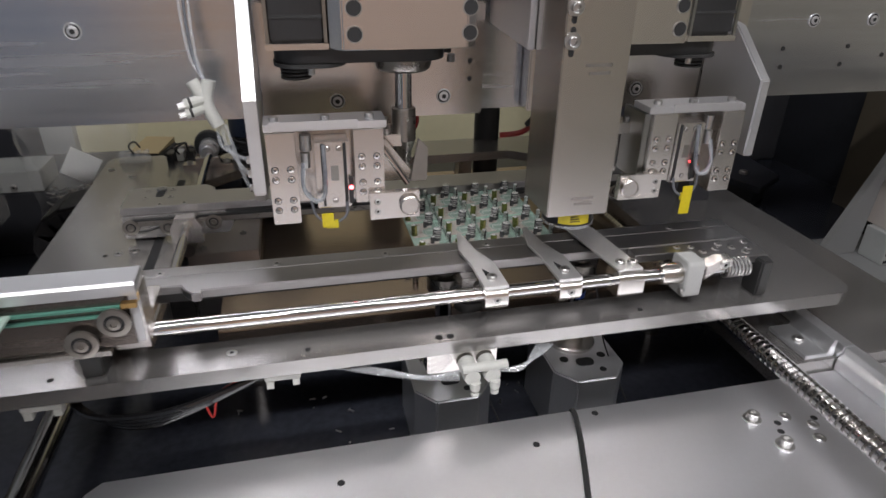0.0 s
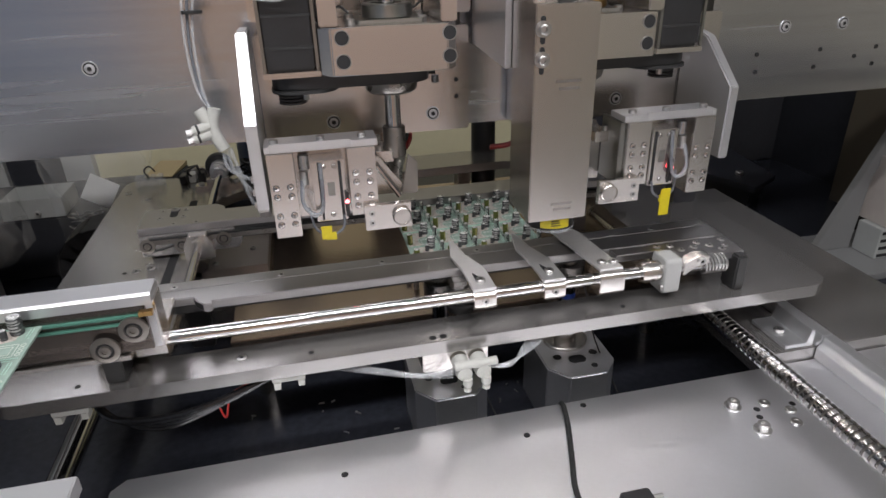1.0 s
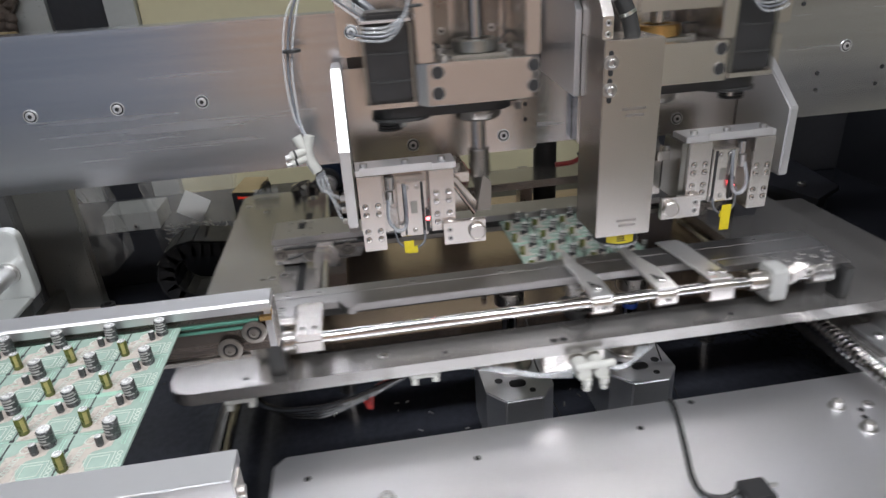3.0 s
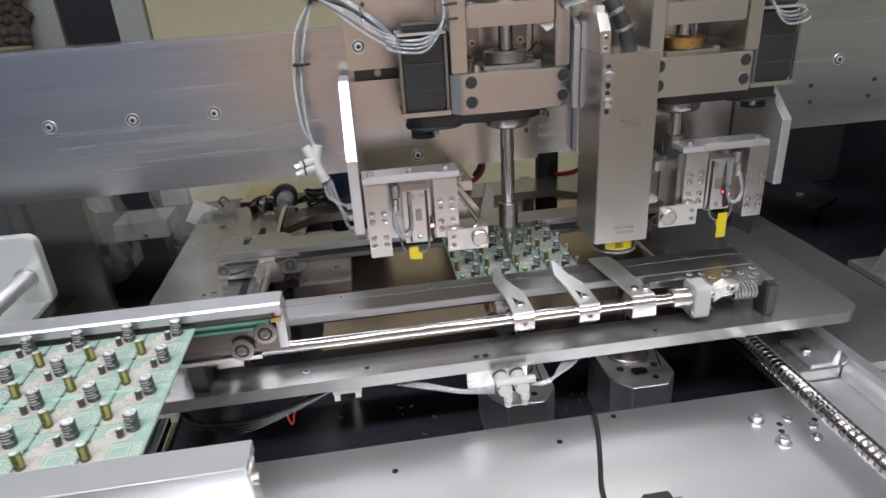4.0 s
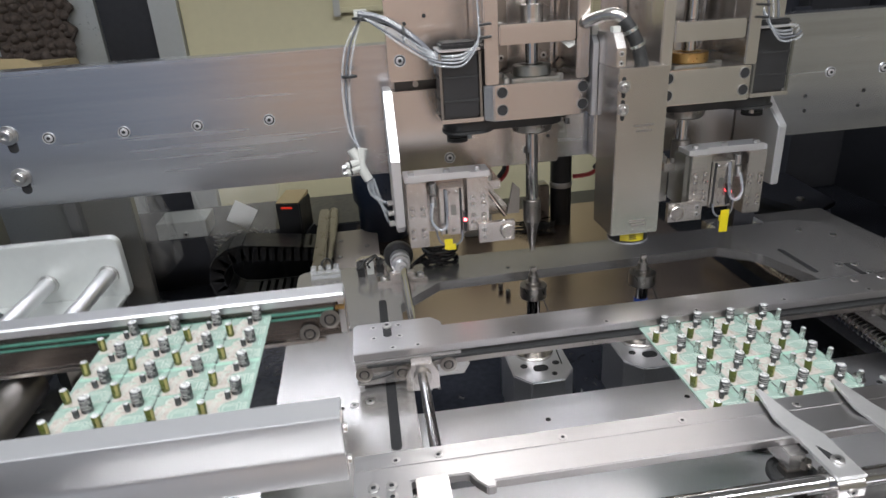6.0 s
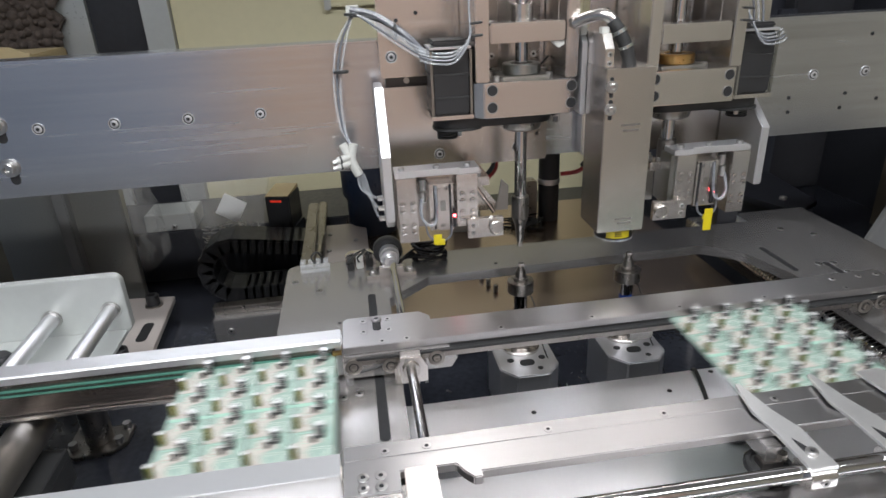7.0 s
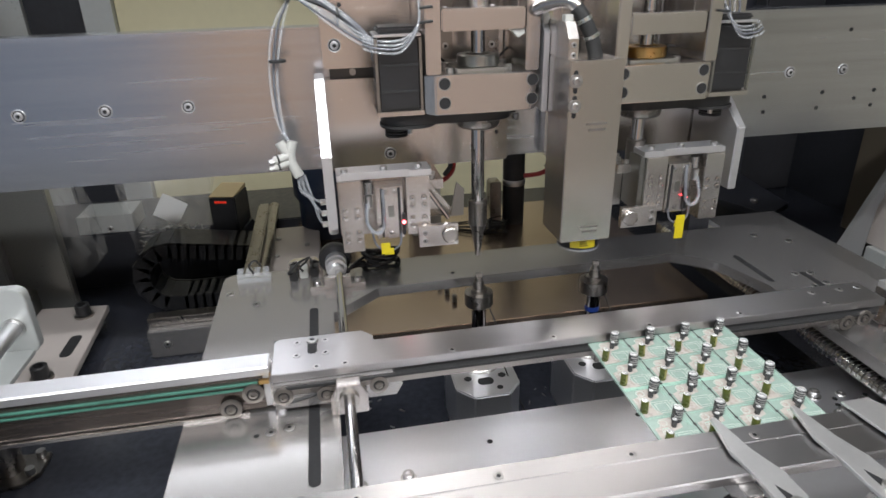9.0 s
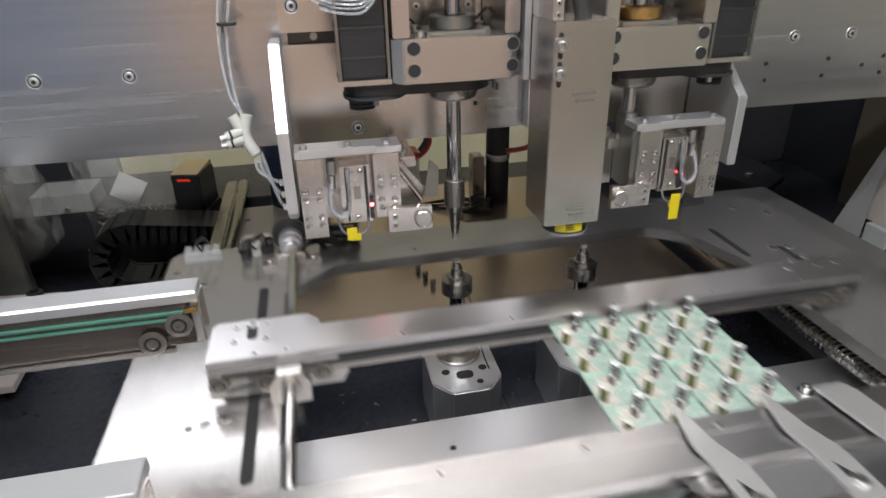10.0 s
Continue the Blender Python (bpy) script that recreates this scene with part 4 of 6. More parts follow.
    # lower right link plate of the front rail
    lp = part("link_plate", Mesh().prism([(0.355, 0.1855), (0.355, 0.172), (0.395, 0.172), (0.395, 0.160), (0.405, 0.152), (0.472, 0.152), (0.474, 0.1855)], "z", 0.2035, 0.2105), RAIL, t, "", 0.0006)
    for x, y in ((0.412, 0.178), (0.425, 0.160), (0.440, 0.178), (0.455, 0.160), (0.466, 0.178), (0.40, 0.180), (0.432, 0.170), (0.448, 0.170), (0.462, 0.166), (0.418, 0.168)):
        screw(lp, (x, y, 0.2106), "z", 1, 0.0034, 0.0012)

    # clamping shaft
    ys, zs = 0.152, 0.2020
    shaft = part("clamp_shaft", Mesh().cyl((-0.062, ys, zs), "x", 0.515, 0.0055, 20), CHROME, t, "bright ground clamping shaft")
    left = part("shaft_block", Mesh().box(-0.078, -0.064, ys - 0.012, ys + 0.012, 0.1752, 0.2125), GRAPHITE, t, "", 0.001)
    part("shaft_collar", Mesh().cyl((-0.0635, ys, zs), "x", 0.009, 0.0095, 22), STEEL, left)
    white = part("bearing_block", Mesh().prism(rounded(ys - 0.012, ys + 0.012, 0.183, 0.2165, 0.004), "x", 0.386, 0.402), POM, t, "light grey plastic bearing block", 0.0008)
    part("bearing_collar", Mesh().lathe((0.368, ys, zs), "x", [(0, 0.0085), (0.004, 0.0095), (0.018, 0.0095)], 22), STEEL, white)
    for dy in (-0.010, 0.010):
        part("cap_screw", Mesh().cyl((0.3858, ys + dy, 0.190), "x", -0.003, 0.003, 12), SCREW, white)
    spring = Mesh().tube([(0.428 + 0.0035 * k / 12, ys + 0.0082 * math.cos(k * math.pi / 6), zs + 0.0082 * math.sin(k * math.pi / 6)) for k in range(85)], 0.0011, 6, 1)
    part("coil_spring", spring, SCREW, t)
    part("lever", Mesh().prism([(0.408, 0.196), (0.420, 0.204), (0.432, 0.206), (0.432, 0.214), (0.418, 0.2145), (0.408, 0.209)], "y", ys - 0.007, ys + 0.004), ALU_BLOCK, t, "", 0.0006)
    screw(t, (0.424, ys - 0.0072, 0.2095), "y", -1, 0.004, 0.002)
    part("shaft_block", Mesh().box(0.460, 0.471, ys - 0.010, ys + 0.010, 0.1752, 0.2095), GRAPHITE, t, "", 0.0015)

    # clamping fingers
    for xb, xt in ((0.222, 0.214), (0.284, 0.276)):
        bent = Mesh().prism([(xb - 0.010, ys - 0.008), (xb + 0.010, ys - 0.008), (xb + 0.010, ys + 0.030), (xt + 0.0065, ys + 0.048), (xt + 0.0018, ys + 0.082), (xt - 0.0018, ys + 0.082), (xt - 0.0080, ys + 0.050), (xb - 0.010, ys + 0.030)], "z", 0.2132, 0.2162)
        bent.v = [(x, y, z - 0.0042 if y < ys + 0.035 else z) for x, y, z in bent.v]
        f = part("clamp_finger", bent, POLISH, t, "polished pointed board clamp", 0.0004)
        part("finger_slot", Mesh().prism(rounded(xb - 0.0038, xb + 0.0038, ys + 0.003, ys + 0.026, 0.0036), "z", 0.2088, 0.2123), HOLE, f)
        screw(f, (xb, ys + 0.006, 0.2122), "z", 1, 0.0042, 0.0025)
        part("shaft_clamp", Mesh().prism(rounded(ys - 0.0105, ys + 0.0105, 0.1915, 0.2089, 0.006), "x", xb - 0.0095, xb + 0.0095), ALU_BLOCK, f, "", 0.0005)
        screw(f, (xb, ys - 0.0106, 0.201), "y", -1, 0.003, 0.001)
    xb = 0.336
    f = part("clamp_finger", Mesh().prism([(xb - 0.011, ys - 0.008), (xb + 0.011, ys - 0.008), (xb + 0.004, ys + 0.070), (xb + 0.000, ys + 0.080), (xb - 0.022, ys + 0.080), (xb - 0.020, ys + 0.060)], "z", 0.2128, 0.2150), POLISH, t, "wide flat board clamp", 0.0005)
    screw(f, (xb - 0.004, ys + 0.004, 0.2151), "z", 1, 0.0042, 0.0025)
    screw(f, (xb + 0.006, ys + 0.002, 0.2151), "z", 1, 0.0042, 0.0025)
    part("shaft_clamp", Mesh().prism(rounded(ys - 0.0125, ys + 0.0115, 0.190, 0.2126, 0.006), "x", xb - 0.0115, xb + 0.0115), ALU_BLOCK, f, "", 0.0005)

    # width adjusting rod with pulley and bearing block
    rod = part("adjusting_rod", Mesh().cyl((-0.033, 0.214, 0.1900), "y", 0.385, 0.0046, 16), CHROME, t, "bright width adjusting rod")
    part("rod_bearing", Mesh().prism([(-0.048, 0.1755), (-0.018, 0.1755), (-0.018, 0.192), (-0.024, 0.2033), (-0.042, 0.2033), (-0.048, 0.192)], "y", 0.3440, 0.3555), ALU_BLOCK, t, "", 0.0006)
    part("rod_bush", Mesh().cyl((-0.033, 0.3438, 0.190), "y", -0.003, 0.0080, 20), STEEL, t)
    part("rod_pulley", Mesh().lathe((-0.036, 0.610, 0.193), "y", [(0, 0.0140), (0, 0.0180), (0.002, 0.0190), (0.010, 0.0190), (0.012, 0.0180)], 30), BLACK, t, "black toothed pulley")
    part("rod_hub", Mesh().lathe((-0.035, 0.580, 0.191), "y", [(0, 0.0075), (0.001, 0.0085), (0.008, 0.0085), (0.009, 0.0118), (0.016, 0.0118), (0.0165, 0.0105), (0.019, 0.0105), (0.0195, 0.0128), (0.031, 0.0128)], 24), SATIN, t, "stepped grey coupling")
    saddle = part("rod_saddle", Mesh().box(-0.050, -0.020, 0.570, 0.579, 0.1752, 0.1890), ALU_BLOCK, t, "", 0.0008)
    for dx in (-0.058, -0.012):
        part("saddle_ear", Mesh().box(dx - 0.008, dx + 0.008, 0.570, 0.586, 0.1752, 0.180), ALU_BLOCK, saddle)
        screw(saddle, (dx, 0.578, 0.1800), "z", 1, 0.004, 0.003)
    # terminal block with wire ends
    term = part("terminal_block", Mesh().box(-0.150, -0.112, 0.606, 0.620, 0.1752, 0.181), CLEAR, t, "clear screw terminal strip", 0.001)
    for k in range(4):
        part("terminal", Mesh().box(-0.149 + 0.0096 * k, -0.1425 + 0.0096 * k, 0.605, 0.621, 0.1842, 0.1885), CLEAR, term)
    part("wire", Mesh().tube([(-0.13, 0.606, 0.188), (-0.133, 0.600, 0.200), (-0.126, 0.603, 0.205), (-0.121, 0.607, 0.196)], 0.0012, 6), RUBBER, term)
    # rear motor bracket and cables
    rb = part("rear_bracket", Mesh().prism([(-0.092, 0.1752), (-0.052, 0.1752), (-0.052, 0.184), (-0.060, 0.190), (-0.084, 0.190), (-0.092, 0.186)], "y", 0.624, 0.633), ALU_BLOCK, t, "", 0.0008)
    for k in range(3):
        part("plug", Mesh().box(-0.090 + 0.012 * k, -0.081 + 0.012 * k, 0.600 + 0.004 * k, 0.622, 0.1752, 0.187), (BLACK, WHITE, BLACK)[k], rb, "", 0.0008)
        part("lead", Mesh().tube([(-0.086 + 0.012 * k, 0.602 + 0.004 * k, 0.184), (-0.090 + 0.014 * k, 0.592, 0.190 + 0.006 * k), (-0.078 + 0.008 * k, 0.598, 0.199), (-0.066, 0.618, 0.196)], 0.0013, 6), RUBBER, rb)
    rng = random.Random(21)
    for k in range(9):
        a = rng.uniform(0, 6.28)
        loop = [(0.018 + (0.020 + 0.003 * math.sin(k)) * math.cos(a + q), 0.612 + 0.011 * math.sin(a + q), 0.1785 + 0.0024 * k + 0.003 * math.sin(2 * q + k)) for q in (0, 1, 2, 3, 4, 5, 5.8)]
        part("cable_loop", Mesh().tube(loop, 0.0019, 7, 4), GLOSSCABLE, t, "black coiled cable")
    for k in range(3):
        part("cable_end", Mesh().tube([(-0.002, 0.606 + 0.003 * k, 0.184 + 0.004 * k), (-0.016, 0.604 - 0.004 * k, 0.184 + 0.003 * k), (-0.028, 0.600 - 0.005 * k, 0.1785)], 0.0019, 7), GLOSSCABLE, t)

    # round belt motor on the front strip
    part("drive_disc", Mesh().lathe((0.209, 0.178, 0.1752), "z", [(0, 0.012), (0.008, 0.012), (0.0085, 0.017), (0.003 + 0.0085, 0.017), (0.0125, 0.016), (0.0125, 0.013), (0.011, 0.012)], 32), RUBBER, t, "black round drive disc")
    part("drive_arm", Mesh().box(0.203, 0.215, 0.176, 0.2095, 0.1900, 0.2034), ANOD, t, "", 0.0005)
    part("drive_hub", Mesh().box(0.201, 0.217, 0.174, 0.184, 0.1862, 0.191), DARKSTEEL, t)
    part("drive_nut", Mesh().cyl((0.216, 0.1765, 0.1912), "z", 0.006, 0.004, 6), DARKSTEEL, t)

    # air fittings, clips and cables under the front edge
    af = part("air_valve", Mesh().box(0.165, 0.222, 0.134, 0.150, 0.143, 0.1625), ALU_BLOCK, t, "white twin push-in air valve", 0.001)
    for k in range(2):
        x = 0.196 + 0.016 * k
        part("valve_body", Mesh().lathe((x, 0.112, 0.152), "y", [(0, 0.0062), (0.004, 0.0072), (0.020, 0.0072)], 18), WHITE, af)
        part("valve_port", Mesh().tube([(x - 0.008, 0.115, 0.159), (x + 0.012, 0.115, 0.160)], 0.0036, 12), WHITE, af)
        part("valve_plug", Mesh().lathe((x + 0.002, 0.112, 0.148), "z", [(-0.013, 0.0022), (-0.012, 0.0034), (-0.009, 0.0034), (-0.0085, 0.0024), (-0.007, 0.0024), (-0.006, 0.0042), (0, 0.0042)], 12), WHITE, af)
    for k in range(5):
        o = 0.0032 * k
        part("hose", Mesh().tube([(0.188, 0.122, 0.153 - o * 0.7), (0.160, 0.122 + o, 0.152 - o), (0.120, 0.135, 0.157 - o * 0.4), (0.070, 0.150, 0.158)], 0.0010, 6), CLEAR, af)
        part("hose", Mesh().tube([(0.218, 0.118, 0.152), (0.238, 0.118, 0.150 + o * 0.3), (0.252 + o, 0.130, 0.158), (0.27 + o, 0.15, 0.160)], 0.0011, 6), CLEAR, af)
    for x in (0.055, -0.107):
        c = part("cable_clip", Mesh().box(x - 0.013, x + 0.013, 0.133, 0.142, 0.1570, 0.1625), WHITE, t, "white cable clip under the plate", 0.0006)
        part("clip_hook", Mesh().box(x - 0.012, x - 0.007, 0.133, 0.142, 0.1505, 0.1568), WHITE, c)
        part("clip_hook", Mesh().box(x + 0.007, x + 0.012, 0.133, 0.142, 0.1515, 0.1568), WHITE, c)
    for k in range(4):
        o = 0.004 * k
        part("cable", Mesh().tube([(-0.12, 0.20, 0.140 - o), (-0.09, 0.150 + o, 0.138 - o), (-0.05, 0.135, 0.140 - o * 0.8), (-0.01, 0.132, 0.147 - o * 0.4), (0.045, 0.145, 0.158)], 0.0026, 8), GLOSSCABLE, t)
    part("cable", Mesh().tube([(0.0, 0.128, 0.146), (0.004, 0.126, 0.138), (0.010, 0.140, 0.150), (0.04, 0.145, 0.157), (0.08, 0.155, 0.158)], 0.0009, 6), REDWIRE, t)
    # runners under the plate
    for x in (-0.12, 0.515):
        part("runner", Mesh().box(x - 0.025, x + 0.025, 0.25, 0.48, 0.1265, 0.1628), ANOD, t)
    return t


def build_saddle():
    t = thing("cross_saddle", (0.2, 0.25, 0.09), "bright aluminium saddle plate carrying ballscrew and guide rails", "machine slide")
    plate = part("plate", Mesh().prism([(-0.085, 0.02), (0.70, 0.02), (0.70, 0.403), (0.50, 0.403), (0.482, 0.4025), (-0.075, 0.403), (-0.085, 0.393)], "z", 0.090, 0.105), ALU, t, "bright satin front plate", 0.001)
    part("beam", Mesh().box(-0.32, 0.70, 0.05, 0.36, 0.045, 0.0898), ANOD, t)
    part("right_strip", Mesh().box(0.486, 0.70, 0.404, 0.80, 0.090, 0.118), ANOD, t, "", 0.001)
    for x, y, big in ((0.423, 0.361, 1), (0.429, 0.330, 1), (0.452, 0.358, 0), (0.462, 0.331, 0), (0.468, 0.345, 0), (-0.03, 0.33, 1), (0.01, 0.335, 1), (-0.02, 0.30, 0)):
        if big:
            part("washer", Mesh().cyl((x, y, 0.105), "z", 0.0016, 0.0072, 20), SCREW, plate)
            part("bolt", Mesh().lathe((x, y, 0.1066), "z", [(0, 0.0050), (0.005, 0.0050), (0.0056, 0.0044), (0.0056, 0.0026), (0.003, 0.0026)], 16), SCREW, plate)
        else:
            part("bolt", Mesh().lathe((x, y, 0.105), "z", [(0, 0.0048), (0.0012, 0.0048), (0.0018, 0.0040), (0.0018, 0.0024), (0.0008, 0.0024)], 14), SCREW, plate)
    for x, y in ((0.441, 0.353), (0.437, 0.344), (0.475, 0.352), (0.090, 0.366), (-0.055, 0.372), (0.30, 0.395), (0.24, 0.372)):
        part("tapped_hole", Mesh().cyl((x, y, 0.1048), "z", 0.0004, 0.0028, 12), HOLE, plate)
    # ballscrew with a raised thread
    x, z, r = 0.468, 0.130, 0.0078
    sc = part("ballscrew", Mesh().cyl((x, 0.12, z), "y", 0.62, r, 20), DARKSTEEL, t, "ground steel ballscrew")
    thread = Mesh()
    seg, turns, pitch = 14, 95, 0.0065
    vs, fs = [], []
    for i in range(seg * turns + 1):
        a, yy = 2 * math.pi * i / seg, 0.12 + pitch * i / seg
        for dy, rr in ((-0.0024, r - 0.0002), (-0.0020, r + 0.0012), (0.0020, r + 0.0012), (0.0024, r - 0.0002)):
            vs.append((x + rr * math.cos(a), yy + dy, z + rr * math.sin(a)))
    for i in range(seg * turns):
        for k in range(3):
            p = 4 * i + k
            fs.append((p, p + 1, p + 5, p + 4))
    thread.add(vs, fs)
    part("thread", thread, CHROME, sc)
    part("screw_bearing", Mesh().box(0.445, 0.485, 0.080, 0.118, 0.1052, 0.150), ALU_BLOCK, t, "", 0.001)
    # guide rail with cover strip
    g = part("guide_rail", Mesh().prism([(0.540, 0.1052), (0.562, 0.1052), (0.562, 0.118), (0.557, 0.122), (0.557, 0.129), (0.545, 0.129), (0.545, 0.122), (0.540, 0.118)], "y", 0.05, 0.403), SATIN, t, "bright linear guide rail", 0.0006)
    part("guide_rail", Mesh().prism([(0.540, 0.1182), (0.562, 0.1182), (0.562, 0.121), (0.557, 0.123), (0.557, 0.129), (0.545, 0.129), (0.545, 0.123), (0.540, 0.121)], "y", 0.404, 0.79), SATIN, t, "bright linear guide rail", 0.0006)
    part("rail_bracket", Mesh().prism([(0.508, 0.1182), (0.538, 0.1182), (0.538, 0.136), (0.534, 0.136), (0.530, 0.1225), (0.508, 0.1225)], "y", 0.406, 0.455), SATIN, t, "", 0.0005)
    screw(t, (0.519, 0.43, 0.1226), "z", 1, 0.005, 0.003)
    # thin black cable over the plate, plug at its end
    cb = part("sensor_cable", Mesh().tube([(0.286, 0.430, 0.060), (0.284, 0.412, 0.085), (0.282, 0.399, 0.1075), (0.277, 0.375, 0.1068), (0.265, 0.338, 0.1068), (0.255, 0.308, 0.1068), (0.255, 0.290, 0.1068), (0.268, 0.283, 0.108), (0.282, 0.286, 0.111)], 0.0022, 8), RUBBER, t, "thin black cable over the plate edge")
    pl = part("plug", Mesh().box(0.280, 0.303, 0.270, 0.291, 0.1052, 0.1155), BLACK, t, "black cable plug", 0.0015)
    part("plug_pin", Mesh().cyl((0.303, 0.284, 0.111), "x", 0.008, 0.0020, 8), SCREW, pl)
    part("post_screw", Mesh().lathe((-0.008, 0.300, 0.105), "z", [(0, 0.0075), (0.002, 0.0075), (0.002, 0.005), (0.016, 0.005), (0.017, 0.004), (0.017, 0.0024), (0.010, 0.0024)], 16), DARKSTEEL, t)
    # left guide rod and carriage
    part("left_rod", Mesh().cyl((-0.155, 0.30, 0.055), "y", 0.42, 0.011, 20), CHROME, t, "bright left guide rod")
    part("left_cap", Mesh().cyl((-0.155, 0.285, 0.055), "y", 0.05, 0.0125, 20), WHITE, t)
    part("left_bracket", Mesh().box(-0.32, -0.19, 0.22, 0.30, 0.0, 0.05), ALU_BLOCK, t, "", 0.001)
    part("right_runner", Mesh().box(0.40, 0.66, 0.10, 0.35, 0.002, 0.0448), DARKSTEEL, t)
    part("left_runner", Mesh().box(-0.05, 0.10, 0.10, 0.35, 0.002, 0.0448), DARKSTEEL, t)
    return t


# ---- circuit boards ----
def build_board(label, inserted):
    """A panel of sixteen small boards; its origin is its rear right corner."""
    W, D, T = 0.132, 0.138, 0.0016
    t = thing("circuit_board", (0, 0, 0), label, "circuit board", "circuit boards")
    part("board", Mesh().box(-W, 0, -D, 0, 0, T), PCB, t, "green printed board panel", 0.0002)
    cw, cd = W / 4, D / 4
    rng = random.Random(5)
    me = {}

    def can(r, h, mat_side, mat_band, mat_top, key):
        if key not in me:
            side = Mesh().lathe((0, 0, 0), "z", [(0, r * 0.93), (0.0008, r), (h * 0.12, r), (h * 0.15, r * 0.93), (h * 0.19, r), (h - 0.0007, r), (h - 0.0001, r * 0.88)], 18)
            vs, fs = [], []
            bars = ((0.30, 0.38, -150, -40), (0.46, 0.58, -165, -60), (0.66, 0.72, -140, -30), (0.80, 0.90, -160, -50)) if key == "big" else ((0.22, 0.94, -70, -25),)
            for lo, hi, a0, a1 in bars:
                k0 = len(vs)
                for i in range(7):
                    a = radians(a0 + (a1 - a0) * i / 6)
                    for z in (h * lo, h * hi):
                        vs.append((r * 1.015 * math.cos(a), r * 1.015 * math.sin(a), z))
                for i in range(6):
                    fs.append(tuple(k0 + q for q in (2 * i, 2 * i + 2, 2 * i + 3, 2 * i + 1)))
            cross = Mesh().lathe((0, 0, h), "z", [(-0.0001, r * 0.86), (0.0002, r * 0.84)], 18)
            me[key] = (side.data("sleeve", mat_side), Mesh().add(vs, fs).data("stripe", mat_band), cross.data("can_top", mat_top))
        return me[key]

    def place(key, name, x, y, r, h, a, b, c, lab):
        sets = can(r, h, a, b, c, key)
        o = new(name, sets[0])
        o.parent, o.location = t, (x, y, T)
        o.rotation_euler = (rng.uniform(-0.05, 0.05), rng.uniform(-0.05, 0.05), rng.uniform(-0.5, 0.5))
        tagged(o, lab)
        for d, nm in ((sets[1], "stripe"), (sets[2], "can_top")):
            k = new(nm, d)
            k.parent = o

    pale, trace, silk = Mesh(), Mesh(), Mesh()
    for i in range(4):
        for j in range(4):
            x0, y0 = -W + cw * i, -D + cd * j
            place("big", "capacitor", x0 + cw * 0.67, y0 + cd * 0.83, 0.0039, 0.0115, CAP_DARK, CAP_BAND, CAP_TOP, "dark electrolytic capacitor with grey print")
            place("green", "capacitor", x0 + cw * 0.12, y0 + cd * 0.21, 0.0028, 0.0108, CAP_GREEN, CAP_GOLD, CAP_TOP, "olive green electrolytic capacitor")
            place("small", "capacitor", x0 + cw * 0.52, y0 + cd * 0.66, 0.0020, 0.0062, CAP_DARK, CAP_DARK, CAP_TOP, "small black electrolytic capacitor")
            if inserted:
                place("new", "capacitor", x0 + cw * 0.93, y0 + cd * 0.52, 0.0022, 0.0115, SILVER, CAP_DARK, CAP_TOP, "small silver can just inserted")
            at = lambda u, v: (x0 + cw * u, y0 + cd * v)
            pale.prism([at(0.06, 0.03), at(0.50, 0.06), at(0.36, 0.34), at(0.44, 0.52), at(0.70, 0.60), at(0.74, 0.94), at(0.30, 0.92), at(0.22, 0.70), at(0.08, 0.66)], "z", T - 0.0003, T + 0.00010)
            # component outlines and winding prints
            for u0, u1, v0, v1 in ((0.40, 0.82, 0.10, 0.46), (0.47, 0.75, 0.16, 0.40)):
                for p, q in ((at(u0, v0), at(u1, v0)), (at(u0, v1), at(u1, v1)), (at(u0, v0), at(u0, v1)), (at(u1, v0), at(u1, v1))):
                    silk.box(p[0] - 0.0002, q[0] + 0.0002, p[1] - 0.0002, q[1] + 0.0002, T - 0.0003, T + 0.0002)
            for k in range(6):
                px, py = at(0.20 + 0.012 * k, 0.26 + 0.065 * k)
                silk.lathe((px, py, T), "z", [(-0.0003, 0.0017), (0.00018, 0.0017), (0.00018, 0.0012), (-0.0003, 0.0012)], 10)
            for k in range(4):
                px, py = at(0.90, 0.15 + 0.09 * k)
                silk.lathe((px, py, T), "z", [(-0.0003, 0.0015), (0.00018, 0.0015), (0.00018, 0.0011), (-0.0003, 0.0011)], 10)
            px, py = at(0.33, 0.80)
            silk.lathe((px, py, T), "z", [(-0.0003, 0.0034), (0.0002, 0.0034), (0.0002, 0.0028), (-0.0003, 0.0028)], 18)
            for u, v, w, d in ((0.56, 0.88, 0.20, 0.015), (0.10, 0.97, 0.75, 0.012), (0.85, 0.62, 0.012, 0.30), (0.90, 0.60, 0.012, 0.32), (0.55, 0.03, 0.40, 0.012), (0.24, 0.62, 0.14, 0.02)):
                p = at(u, v)
                trace.box(p[0], p[0] + cw * w, p[1], min(p[1] + cd * d, -0.0005), T - 0.0003, T + 0.00022)
    for i in range(1, 4):
        for j in range(4):
            xs, ya = -W + cw * i, -D + cd * j
            part("break_slot", Mesh().box(xs - 0.00035, xs + 0.00035, ya + 0.002, ya + cd * 0.97, T - 0.0001, T + 0.0003).box(xs - 0.0012, xs + 0.0010, ya + 0.0006, ya + cd * 0.07, T - 0.0001, T + 0.00032).box(xs - 0.0011, xs + 0.0011, ya + cd * 0.61, ya + cd * 0.67, T - 0.0001, T + 0.00032), HOLE, t)
    tagged(part("silk_print", silk, SILK, t), kind="stuff")
    tagged(part("ground_print", pale, PCB_PALE, t), kind="stuff")
    tagged(part("trace_pattern", trace, TRACE, t), kind="stuff")
    part("light_strip", Mesh().box(-W + 0.001, -0.001, -D / 2 - 0.0022, -D / 2 + 0.0018, T - 0.0003, T + 0.00014), TRACE, t)
    return t


